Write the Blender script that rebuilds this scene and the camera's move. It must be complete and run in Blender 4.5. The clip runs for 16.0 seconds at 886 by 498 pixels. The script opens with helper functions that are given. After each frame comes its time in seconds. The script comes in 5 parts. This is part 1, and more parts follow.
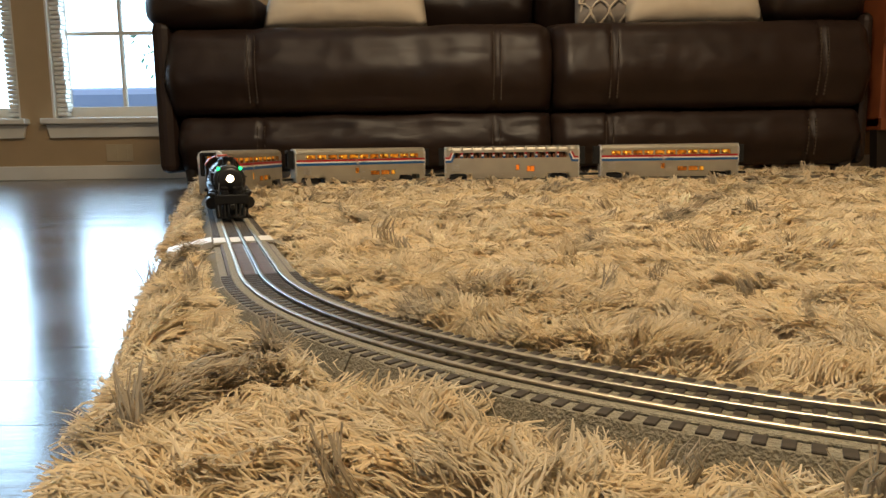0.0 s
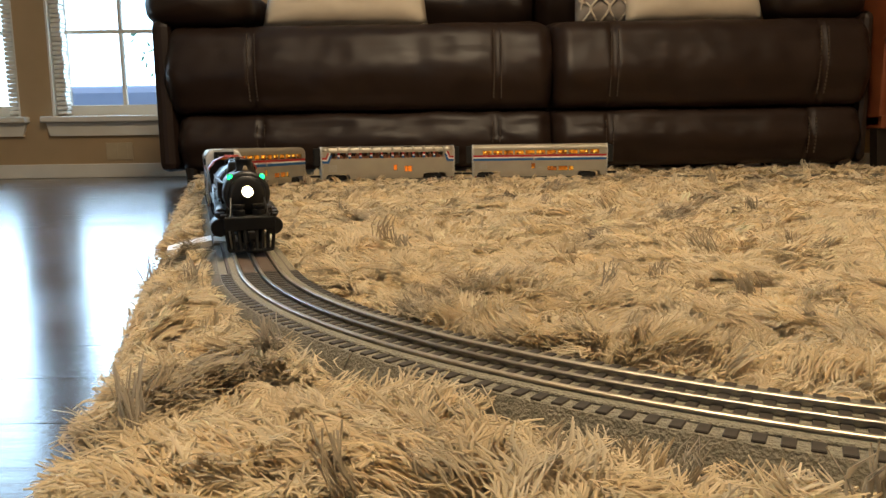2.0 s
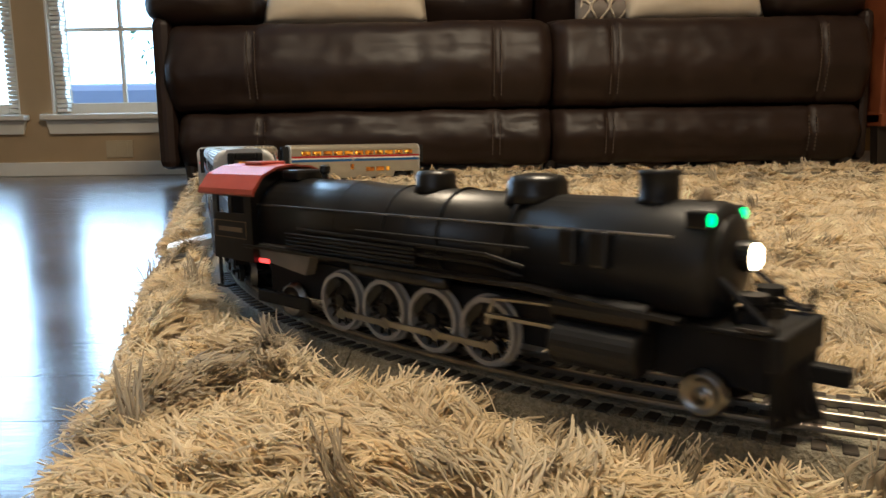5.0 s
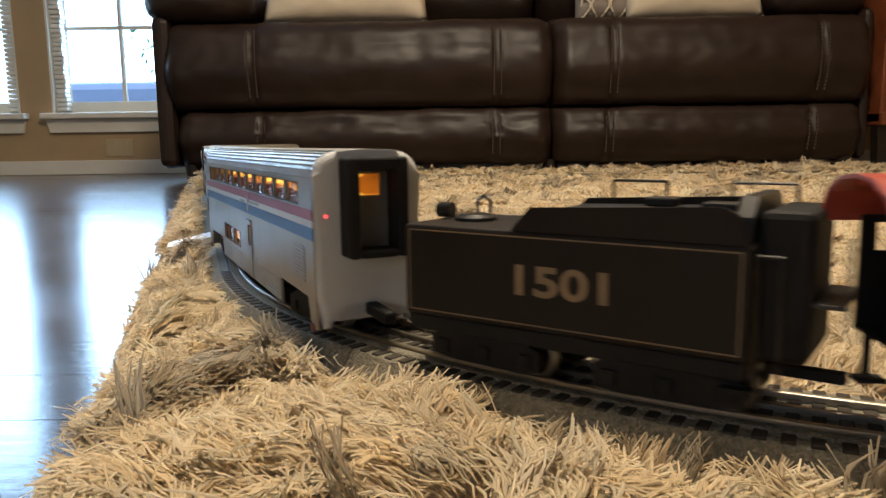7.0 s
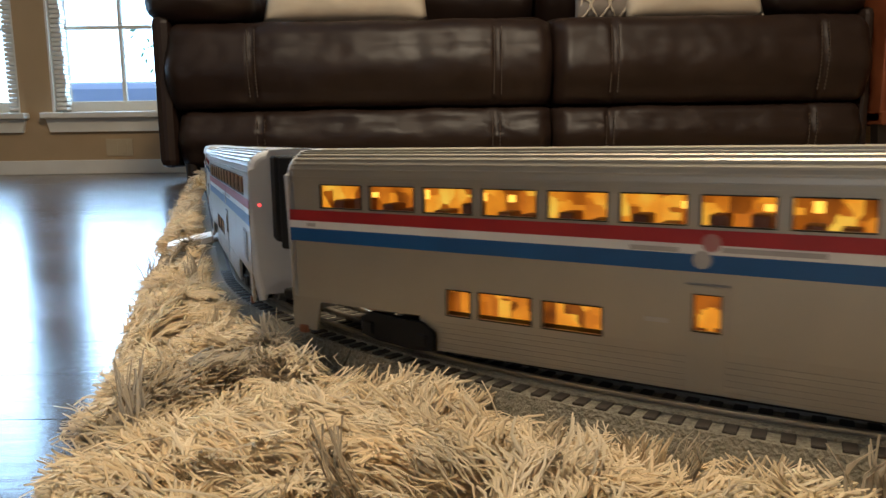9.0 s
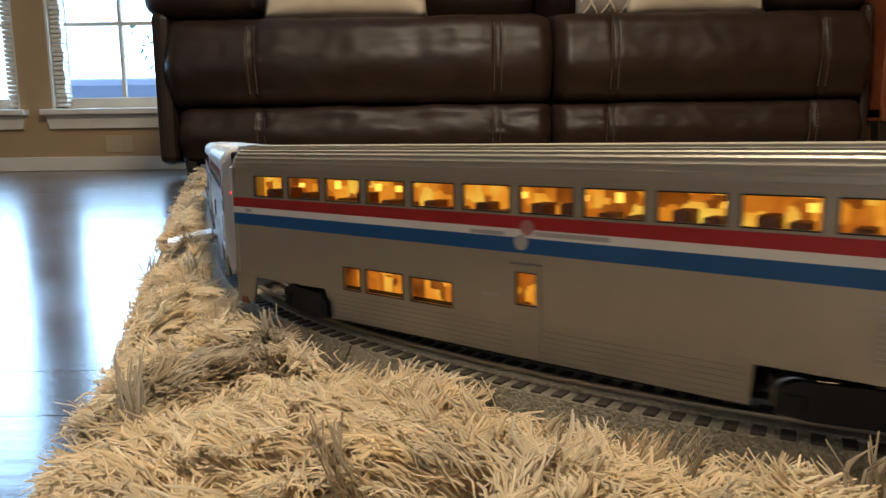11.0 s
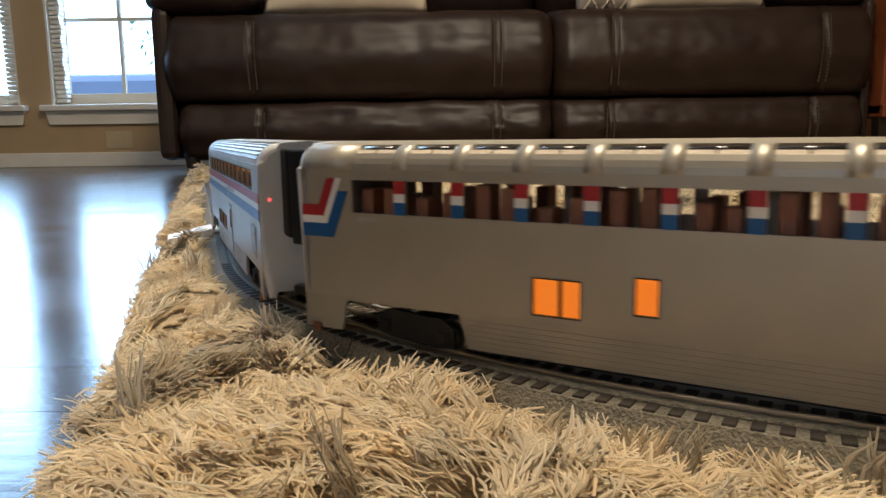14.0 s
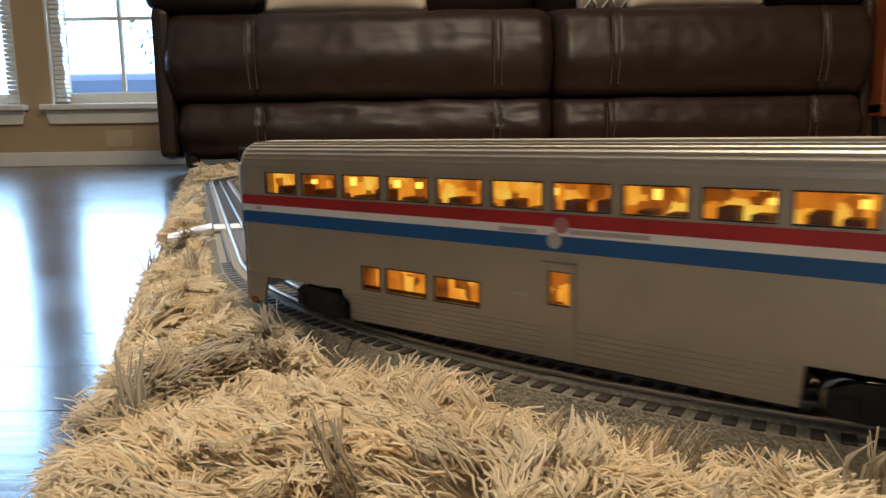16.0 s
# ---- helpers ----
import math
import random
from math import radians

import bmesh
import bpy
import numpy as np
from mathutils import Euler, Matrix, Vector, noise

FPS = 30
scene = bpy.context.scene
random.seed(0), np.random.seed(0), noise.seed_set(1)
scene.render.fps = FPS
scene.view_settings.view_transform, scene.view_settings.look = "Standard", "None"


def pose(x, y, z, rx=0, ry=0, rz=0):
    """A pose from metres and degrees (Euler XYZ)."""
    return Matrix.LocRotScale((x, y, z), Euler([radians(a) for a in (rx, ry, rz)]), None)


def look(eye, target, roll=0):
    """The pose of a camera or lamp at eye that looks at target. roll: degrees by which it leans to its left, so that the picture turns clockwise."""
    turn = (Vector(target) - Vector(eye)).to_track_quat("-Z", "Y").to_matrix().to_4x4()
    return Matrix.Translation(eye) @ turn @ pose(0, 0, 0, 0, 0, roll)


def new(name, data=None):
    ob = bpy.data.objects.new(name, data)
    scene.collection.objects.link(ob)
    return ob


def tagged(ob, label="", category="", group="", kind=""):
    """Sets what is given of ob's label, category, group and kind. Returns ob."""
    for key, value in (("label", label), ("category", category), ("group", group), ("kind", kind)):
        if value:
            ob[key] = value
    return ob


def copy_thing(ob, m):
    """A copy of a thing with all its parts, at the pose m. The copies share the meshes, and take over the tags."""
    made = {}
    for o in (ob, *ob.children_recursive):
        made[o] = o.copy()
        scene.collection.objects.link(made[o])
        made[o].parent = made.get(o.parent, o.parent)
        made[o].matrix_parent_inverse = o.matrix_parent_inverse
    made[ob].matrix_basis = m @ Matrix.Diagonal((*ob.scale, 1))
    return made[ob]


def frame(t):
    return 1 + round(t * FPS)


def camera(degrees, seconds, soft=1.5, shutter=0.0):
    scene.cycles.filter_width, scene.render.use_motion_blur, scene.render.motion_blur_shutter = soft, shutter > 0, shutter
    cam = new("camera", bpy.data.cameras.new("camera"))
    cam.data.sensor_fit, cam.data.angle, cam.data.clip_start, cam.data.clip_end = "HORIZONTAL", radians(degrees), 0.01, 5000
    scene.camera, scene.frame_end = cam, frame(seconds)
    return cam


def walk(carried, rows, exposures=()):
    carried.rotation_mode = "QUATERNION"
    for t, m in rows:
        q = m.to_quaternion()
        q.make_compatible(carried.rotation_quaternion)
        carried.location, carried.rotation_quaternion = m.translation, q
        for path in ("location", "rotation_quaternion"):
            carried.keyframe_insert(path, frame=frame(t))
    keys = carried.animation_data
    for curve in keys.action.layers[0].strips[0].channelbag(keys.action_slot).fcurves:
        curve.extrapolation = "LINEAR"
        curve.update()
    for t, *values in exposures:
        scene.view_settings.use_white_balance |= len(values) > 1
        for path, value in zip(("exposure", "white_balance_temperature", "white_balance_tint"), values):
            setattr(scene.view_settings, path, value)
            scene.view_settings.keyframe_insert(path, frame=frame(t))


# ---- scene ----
# camera: a phone on the floor that tips down a little as it runs
EYE = Vector((0.0, 0.0, 0.155))
PITCH0, ROLL0, FOCAL = 8.013, -0.8, 1300.0
cam = camera(math.degrees(2 * math.atan(784 / FOCAL)), 16.0, soft=1.5, shutter=0.5)
TILT = [(0, 0), (1, 0), (1.5, 3), (3, 2.7), (3.5, 4), (4, 5), (6.5, 8.7), (7, 8.8), (8.5, 8.6), (9, 9.7), (11.5, 17),
        (12, 18.3), (12.5, 19.2), (13, 20.5), (13.5, 22), (14, 22.6), (15, 22.6), (16, 24)]


def aim(extra):
    a = radians(PITCH0) + extra / FOCAL
    return look(EYE, EYE + Vector((-extra * 0.00003, math.cos(a), -math.sin(a))), ROLL0)


walk(cam, [(t, aim(e)) for t, e in TILT], exposures=[(0.0, -0.08, 6350, 10), (2.0, -0.08, 6300, 10), (4.0, -0.04, 5900, 10), (6.5, 0.14, 5700, 10), (9.0, 0.06, 5680, 10), (12.0, 0.09, 5600, 10), (16.0, 0.12, 5550, 10)])

# ---- light: daylight outside; an assumed overhead lamp and an added fill inside, both unseen ----
world = bpy.data.worlds.new("sky")
scene.world = world
world.use_nodes = True
wn = world.node_tree
sky = wn.nodes.new("ShaderNodeTexSky")
sky.sky_type, sky.sun_disc = "NISHITA", False
sky.sun_elevation, sky.sun_rotation = radians(54), radians(275)
wn.links.new(sky.outputs[0], wn.nodes["Background"].inputs[0])
wn.nodes["Background"].inputs[1].default_value = 0.12
sun = new("sun", bpy.data.lights.new("sun", "SUN"))
sun.data.energy, sun.data.angle, sun.data.color = 3.0, radians(0.5), (1.0, 0.95, 0.86)
sun.matrix_world = look((0, 0, 0), (0.8, 0.08, -1.1))


def area(name, m, sx, sy, energy, colour):
    d = bpy.data.lights.new(name, "AREA")
    d.shape, d.size, d.size_y, d.energy, d.color = "RECTANGLE", sx, sy, energy, colour
    ob = new(name, d)
    ob.matrix_world = m
    return ob


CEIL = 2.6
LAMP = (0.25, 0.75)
# unseen overhead lamp, assumed from the warm light falling from above
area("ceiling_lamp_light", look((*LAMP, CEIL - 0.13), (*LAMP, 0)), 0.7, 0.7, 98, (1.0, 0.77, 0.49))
for wx in (-2.725, -1.605):
    area("window_light", look((wx, 4.07, 1.14), (wx, 1.0, 1.1)), 0.8, 1.45, 26, (0.50, 0.75, 1.0))
# fill light added from behind the camera, where no window is known
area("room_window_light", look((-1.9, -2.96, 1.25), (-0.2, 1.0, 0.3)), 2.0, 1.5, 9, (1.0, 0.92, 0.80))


# ---- materials ----
def mat(name, colour, rough=0.5, metal=0.0, colour2=None, scale=30.0, bump=0.0, bump_scale=200.0, emit=None, strength=0.0,
        coat=0.0, rough2=None, detail=4.0, spec=0.5):
    m = bpy.data.materials.new(name)
    m.use_nodes = True
    nt = m.node_tree
    b = nt.nodes["Principled BSDF"]
    b.inputs["Base Color"].default_value = (*colour, 1)
    b.inputs["Roughness"].default_value = rough
    b.inputs["Metallic"].default_value = metal
    b.inputs["Specular IOR Level"].default_value = spec
    b.inputs["Coat Weight"].default_value = coat
    tc = nt.nodes.new("ShaderNodeTexCoord")
    if colour2 or rough2 is not None:
        n = nt.nodes.new("ShaderNodeTexNoise")
        n.inputs["Scale"].default_value, n.inputs["Detail"].default_value = scale, detail
        nt.links.new(tc.outputs["Object"], n.inputs["Vector"])
        r = nt.nodes.new("ShaderNodeValToRGB")
        r.color_ramp.elements[0].position, r.color_ramp.elements[1].position = 0.3, 0.7
        r.color_ramp.elements[0].color = (*colour, 1)
        r.color_ramp.elements[1].color = (*(colour2 or colour), 1)
        nt.links.new(n.outputs["Fac"], r.inputs[0])
        nt.links.new(r.outputs[0], b.inputs["Base Color"])
        if rough2 is not None:
            mr = nt.nodes.new("ShaderNodeMapRange")
            mr.inputs["From Min"].default_value, mr.inputs["From Max"].default_value = 0.3, 0.7
            mr.inputs["To Min"].default_value, mr.inputs["To Max"].default_value = rough, rough2
            nt.links.new(n.outputs["Fac"], mr.inputs["Value"])
            nt.links.new(mr.outputs[0], b.inputs["Roughness"])
    if bump:
        n2 = nt.nodes.new("ShaderNodeTexNoise")
        n2.inputs["Scale"].default_value, n2.inputs["Detail"].default_value = bump_scale, 3
        nt.links.new(tc.outputs["Object"], n2.inputs["Vector"])
        bp = nt.nodes.new("ShaderNodeBump")
        bp.inputs["Strength"].default_value, bp.inputs["Distance"].default_value = bump, 0.002
        nt.links.new(n2.outputs["Fac"], bp.inputs["Height"])
        nt.links.new(bp.outputs[0], b.inputs["Normal"])
    if emit:
        b.inputs["Emission Color"].default_value = (*emit, 1)
        b.inputs["Emission Strength"].default_value = strength
    return m


def glass(name, tint, rough=0.02):
    m = bpy.data.materials.new(name)
    m.use_nodes = True
    b = m.node_tree.nodes["Principled BSDF"]
    b.inputs["Base Color"].default_value = (*tint, 1)
    b.inputs["Transmission Weight"].default_value = 1.0
    b.inputs["Roughness"].default_value = rough
    b.inputs["IOR"].default_value = 1.05
    return m


def wood_floor():
    m = mat("dark_hardwood", (0.022, 0.011, 0.007), 0.15, 0, (0.045, 0.023, 0.013), 3.0, 0, rough2=0.23)
    nt = m.node_tree
    b = nt.nodes["Principled BSDF"]
    tc = nt.nodes.new("ShaderNodeTexCoord")
    mp = nt.nodes.new("ShaderNodeMapping")
    mp.inputs["Scale"].default_value = (4.0, 60.0, 1.0)
    n = nt.nodes.new("ShaderNodeTexNoise")
    n.inputs["Scale"].default_value, n.inputs["Detail"].default_value = 1.5, 6
    bp = nt.nodes.new("ShaderNodeBump")
    bp.inputs["Strength"].default_value, bp.inputs["Distance"].default_value = 0.12, 0.002
    nt.links.new(tc.outputs["Object"], mp.inputs[0])
    nt.links.new(mp.outputs[0], n.inputs["Vector"])
    nt.links.new(n.outputs["Fac"], bp.inputs["Height"])
    sc = nt.nodes.new("ShaderNodeTexNoise")
    sc.inputs["Scale"].default_value, sc.inputs["Detail"].default_value = 170, 4
    b2 = nt.nodes.new("ShaderNodeBump")
    b2.inputs["Strength"].default_value, b2.inputs["Distance"].default_value = 0.10, 0.0006
    nt.links.new(tc.outputs["Object"], sc.inputs["Vector"])
    nt.links.new(sc.outputs["Fac"], b2.inputs["Height"])
    nt.links.new(bp.outputs[0], b2.inputs["Normal"])
    nt.links.new(b2.outputs[0], b.inputs["Normal"])
    oi = nt.nodes.new("ShaderNodeObjectInfo")
    mx = nt.nodes.new("ShaderNodeMix")
    mx.data_type, mx.blend_type = "RGBA", "MULTIPLY"
    mx.inputs["Factor"].default_value = 0.45
    old = b.inputs["Base Color"].links[0].from_socket
    nt.links.new(old, mx.inputs["A"])
    nt.links.new(oi.outputs["Random"], mx.inputs["B"])
    nt.links.new(mx.outputs["Result"], b.inputs["Base Color"])
    return m


def tufted(name):
    """Rug yarn: colour attribute per strand with a fine fibre grain."""
    m = bpy.data.materials.new(name)
    m.use_nodes = True
    nt = m.node_tree
    b = nt.nodes["Principled BSDF"]
    at = nt.nodes.new("ShaderNodeAttribute")
    at.attribute_name = "yarn"
    n = nt.nodes.new("ShaderNodeTexNoise")
    n.inputs["Scale"].default_value = 900
    tc = nt.nodes.new("ShaderNodeTexCoord")
    nt.links.new(tc.outputs["Object"], n.inputs["Vector"])
    mx = nt.nodes.new("ShaderNodeMix")
    mx.data_type, mx.blend_type = "RGBA", "MULTIPLY"
    mx.inputs["Factor"].default_value = 0.2
    nt.links.new(at.outputs["Color"], mx.inputs["A"])
    nt.links.new(n.outputs["Fac"], mx.inputs["B"])
    nt.links.new(mx.outputs["Result"], b.inputs["Base Color"])
    b.inputs["Roughness"].default_value = 0.75
    b.inputs["Specular IOR Level"].default_value = 0.25
    tl = nt.nodes.new("ShaderNodeBsdfTranslucent")
    nt.links.new(mx.outputs["Result"], tl.inputs["Color"])
    ms = nt.nodes.new("ShaderNodeMixShader")
    ms.inputs[0].default_value = 0.4
    nt.links.new(b.outputs[0], ms.inputs[1])
    nt.links.new(tl.outputs[0], ms.inputs[2])
    nt.links.new(ms.outputs[0], nt.nodes["Material Output"].inputs["Surface"])
    return m


M_WALL = mat("tan_wall_paint", (0.40, 0.28, 0.15), 0.7, 0, (0.43, 0.30, 0.165), 6, 0.15, 250)
M_WHITE = mat("white_trim_paint", (0.74, 0.70, 0.62), 0.4, 0, (0.68, 0.64, 0.56), 8)
M_PLATE = mat("tan_outlet_plastic", (0.47, 0.37, 0.23), 0.45, 0, (0.44, 0.345, 0.21), 30)
M_CEIL = mat("ceiling_paint", (0.75, 0.72, 0.66), 0.85, 0, (0.7, 0.67, 0.6), 4, 0.3, 120)
M_FLOOR = wood_floor()
M_JOINT = mat("floor_joint", (0.012, 0.007, 0.004), 0.6, 0, (0.02, 0.01, 0.006), 20)
M_RUGBASE = mat("rug_backing", (0.62, 0.51, 0.35), 0.95, 0, (0.50, 0.41, 0.28), 60, 1.0, 260)
M_YARN = tufted("rug_yarn")
M_LEATHER = mat("dark_brown_leather", (0.017, 0.0095, 0.007), 0.38, 0, (0.025, 0.014, 0.010), 7, 0.35, 260, rough2=0.52, spec=0.28)
M_SEAM = mat("leather_seam_thread", (0.09, 0.065, 0.045), 0.6, 0, (0.06, 0.04, 0.03), 200)
M_CREAM = mat("cream_cloth", (0.62, 0.54, 0.42), 0.85, 0, (0.56, 0.48, 0.37), 14, 0.5, 500)
M_GREYCLOTH = mat("grey_cloth", (0.22, 0.19, 0.16), 0.85, 0, (0.27, 0.23, 0.2), 30, 0.5, 500)
M_CABINET = mat("red_brown_wood", (0.14, 0.038, 0.014), 0.35, 0, (0.20, 0.06, 0.022), 9, 0.1, 60)
M_FOOT = mat("black_wood", (0.012, 0.009, 0.008), 0.4, 0, (0.02, 0.014, 0.01), 20)
M_BALLAST = mat("ballast_plastic", (0.17, 0.155, 0.115), 0.7, 0, (0.29, 0.265, 0.20), 420, 1.0, 650, spec=0.2)
M_TIE = mat("dark_tie_plastic", (0.030, 0.024, 0.018), 0.6, 0, (0.055, 0.045, 0.034), 150, spec=0.25)
M_RAIL = mat("steel_rail", (0.50, 0.45, 0.36), 0.36, 1.0, (0.40, 0.355, 0.28), 60, rough2=0.46)
M_CENTRE = mat("worn_centre_rail", (0.40, 0.37, 0.31), 0.36, 1.0, (0.31, 0.285, 0.24), 60)
M_BOARD = mat("white_road_board", (0.66, 0.64, 0.58), 0.5, 0, (0.58, 0.55, 0.5), 40)
M_DECK = mat("brown_road_deck", (0.075, 0.055, 0.042), 0.6, 0, (0.11, 0.08, 0.06), 60, spec=0.25)
M_SILVER = mat("silver_car_paint", (0.39, 0.355, 0.285), 0.36, 0.45, (0.34, 0.31, 0.25), 18, rough2=0.46)
M_FLUTE = mat("fluted_silver", (0.38, 0.345, 0.275), 0.38, 0.45, (0.33, 0.30, 0.24), 22, rough2=0.48)
# car ends in a paler, cooler grey than the side walls
M_END = mat("pale_grey_end", (0.56, 0.57, 0.57), 0.5, 0, (0.50, 0.51, 0.51), 30)
# door grey set darker, to hold the shade inside the diaphragm
M_DOORGREY = mat("darkened_door_grey", (0.20, 0.205, 0.21), 0.5, 0, (0.16, 0.165, 0.17), 40)
M_FIREBOX = mat("grey_firebox_casting", (0.20, 0.18, 0.15), 0.6, 0, (0.15, 0.135, 0.115), 70)
M_RED = mat("red_stripe", (0.36, 0.010, 0.012), 0.45, 0, (0.30, 0.008, 0.010), 40)
M_PALE = mat("white_stripe", (0.74, 0.73, 0.70), 0.4, 0, (0.68, 0.67, 0.64), 40)
M_BLUE = mat("blue_stripe", (0.004, 0.085, 0.27), 0.45, 0, (0.003, 0.07, 0.22), 40)
M_BLACK = mat("black_plastic", (0.005, 0.005, 0.005), 0.7, 0, (0.010, 0.010, 0.010), 60, spec=0.3)
M_LOCO = mat("black_engine_paint", (0.006, 0.0055, 0.005), 0.30, 0.0, (0.010, 0.009, 0.008), 35, rough2=0.42, spec=0.5)
M_TENDER = mat("brown_black_tender_paint", (0.012, 0.009, 0.007), 0.5, 0.0, (0.018, 0.013, 0.010), 40, rough2=0.6, spec=0.25)
M_GRAPHITE = mat("graphite_smokebox", (0.028, 0.028, 0.028), 0.42, 0.2, (0.02, 0.02, 0.02), 40, spec=0.3)
M_ROOFRED = mat("red_cab_roof", (0.42, 0.075, 0.045), 0.4, 0, (0.36, 0.06, 0.036), 40)
M_ROD = mat("nickel_rod", (0.34, 0.34, 0.335), 0.28, 1.0, (0.26, 0.26, 0.255), 60)
M_TYRE = mat("pale_wheel_tyre", (0.42, 0.41, 0.38), 0.45, 0.1, (0.35, 0.34, 0.32), 60)
M_GOLD = mat("faded_gold_lettering", (0.27, 0.195, 0.11), 0.55, 0, (0.20, 0.145, 0.085), 140)


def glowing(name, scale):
    """Coach lining glows in place of lamplight: deep orange to yellow, small upright panels."""
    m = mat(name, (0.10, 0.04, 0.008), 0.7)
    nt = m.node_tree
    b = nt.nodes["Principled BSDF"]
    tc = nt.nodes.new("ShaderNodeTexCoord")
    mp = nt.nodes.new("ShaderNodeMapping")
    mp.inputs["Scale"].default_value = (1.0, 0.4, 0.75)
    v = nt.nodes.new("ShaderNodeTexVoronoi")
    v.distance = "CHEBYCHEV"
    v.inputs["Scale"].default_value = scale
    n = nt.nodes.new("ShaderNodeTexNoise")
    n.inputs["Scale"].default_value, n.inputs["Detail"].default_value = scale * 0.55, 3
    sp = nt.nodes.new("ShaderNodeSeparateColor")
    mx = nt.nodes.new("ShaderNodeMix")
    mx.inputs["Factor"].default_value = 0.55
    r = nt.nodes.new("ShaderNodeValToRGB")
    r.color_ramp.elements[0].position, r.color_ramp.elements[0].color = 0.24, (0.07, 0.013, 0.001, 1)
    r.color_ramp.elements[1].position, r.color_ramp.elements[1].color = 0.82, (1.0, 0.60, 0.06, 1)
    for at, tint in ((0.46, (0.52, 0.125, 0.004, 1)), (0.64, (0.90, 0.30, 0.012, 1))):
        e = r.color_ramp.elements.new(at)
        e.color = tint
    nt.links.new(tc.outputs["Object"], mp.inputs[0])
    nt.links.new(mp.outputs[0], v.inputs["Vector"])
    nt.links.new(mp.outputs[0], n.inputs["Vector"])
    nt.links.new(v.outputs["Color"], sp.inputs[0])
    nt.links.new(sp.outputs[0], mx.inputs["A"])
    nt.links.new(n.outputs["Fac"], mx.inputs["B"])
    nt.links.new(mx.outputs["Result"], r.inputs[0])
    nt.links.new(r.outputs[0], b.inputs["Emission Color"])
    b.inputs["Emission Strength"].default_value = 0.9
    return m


M_AMBER = glowing("amber_interior_glow", 120)
M_ORANGE = mat("plain_orange_glow", (0.2, 0.06, 0.01), 0.7, emit=(1.0, 0.21, 0.008), strength=0.8)
M_FAINT = mat("faded_lettering", (0.36, 0.34, 0.33), 0.5, 0, (0.42, 0.40, 0.38), 200)
M_EMBLEM = mat("faded_red_emblem", (0.40, 0.15, 0.14), 0.5, 0, (0.36, 0.19, 0.18), 150)
M_LAMP = mat("car_interior_bulb", (0.9, 0.6, 0.2), 0.5, emit=(1.0, 0.50, 0.05), strength=1.7)
M_SEAT = mat("brown_seat_plastic", (0.17, 0.055, 0.022), 0.6, 0, (0.25, 0.09, 0.036), 60)
M_HEAD = mat("headlight_bulb", (1, 0.9, 0.7), 0.4, emit=(1.0, 0.72, 0.40), strength=22.0)
M_GREEN = mat("green_lamp", (0.05, 0.6, 0.2), 0.4, emit=(0.02, 1.0, 0.22), strength=3.2)
M_REDGLOW = mat("red_glow", (0.8, 0.05, 0.04), 0.4, emit=(1.0, 0.06, 0.05), strength=2.5)
M_GLASS = glass("window_glass", (0.96, 0.98, 1.0))
M_DAY = mat("daylight_haze", (0.9, 0.95, 1.0), 1.0, emit=(0.58, 0.82, 1.0), strength=4.6)
# cover and leaf colours are paled to stand in for outdoor glare
M_POOL = mat("blue_cover", (0.38, 0.56, 0.92), 0.6, 0, (0.42, 0.6, 0.95), 3)
M_BUSH = mat("glare_paled_leaf", (0.30, 0.55, 0.35), 0.6, 0, (0.36, 0.6, 0.4), 3)
M_GROUND = mat("pale_patio", (0.4, 0.38, 0.34), 0.9, 0, (0.34, 0.32, 0.29), 2)


# ---- mesh helpers ----
def part(name, bm, material, parent=None, label="", smooth=False):
    me = bpy.data.meshes.new(name)
    bmesh.ops.recalc_face_normals(bm, faces=bm.faces)
    bm.to_mesh(me)
    bm.free()
    me.materials.append(material)
    if smooth:
        for p in me.polygons:
            p.use_smooth = True
    ob = new(name, me)
    ob.parent = parent
    if label:
        ob["label"] = label
    return ob


def thing(name, label, category, m=None, group="", kind=""):
    ob = new(name)
    ob.empty_display_size = 0.05
    if m is not None:
        ob.matrix_world = m
    return tagged(ob, label, category, group, kind)


def B():
    return bmesh.new()


def box(bm, x0, x1, y0, y1, z0, z1, bevel=0.0, m=None, seg=2):
    v = [bm.verts.new(p) for p in ((x0, y0, z0), (x1, y0, z0), (x1, y1, z0), (x0, y1, z0), (x0, y0, z1), (x1, y0, z1), (x1, y1, z1), (x0, y1, z1))]
    f = [bm.faces.new([v[i] for i in q]) for q in ((0, 3, 2, 1), (4, 5, 6, 7), (0, 1, 5, 4), (1, 2, 6, 5), (2, 3, 7, 6), (3, 0, 4, 7))]
    if m is not None:
        for w in v:
            w.co = m @ w.co
    if bevel:
        es = list({e for q in f for e in q.edges})
        bmesh.ops.bevel(bm, geom=es, offset=bevel, segments=seg, profile=0.5, affect="EDGES")
    return bm


def cyl(bm, p, q, r0, r1=None, n=20, cap=True):
    """A round bar or cone from p to q."""
    p, q = Vector(p), Vector(q)
    d = (q - p).normalized()
    u = d.orthogonal().normalized()
    w = d.cross(u)
    rings = []
    for c, r in ((p, r0), (q, r0 if r1 is None else r1)):
        rings.append([bm.verts.new(c + (u * math.cos(2 * math.pi * k / n) + w * math.sin(2 * math.pi * k / n)) * r) for k in range(n)])
    for k in range(n):
        bm.faces.new((rings[0][k], rings[0][(k + 1) % n], rings[1][(k + 1) % n], rings[1][k]))
    if cap:
        bm.faces.new(rings[0][::-1])
        bm.faces.new(rings[1])
    return bm


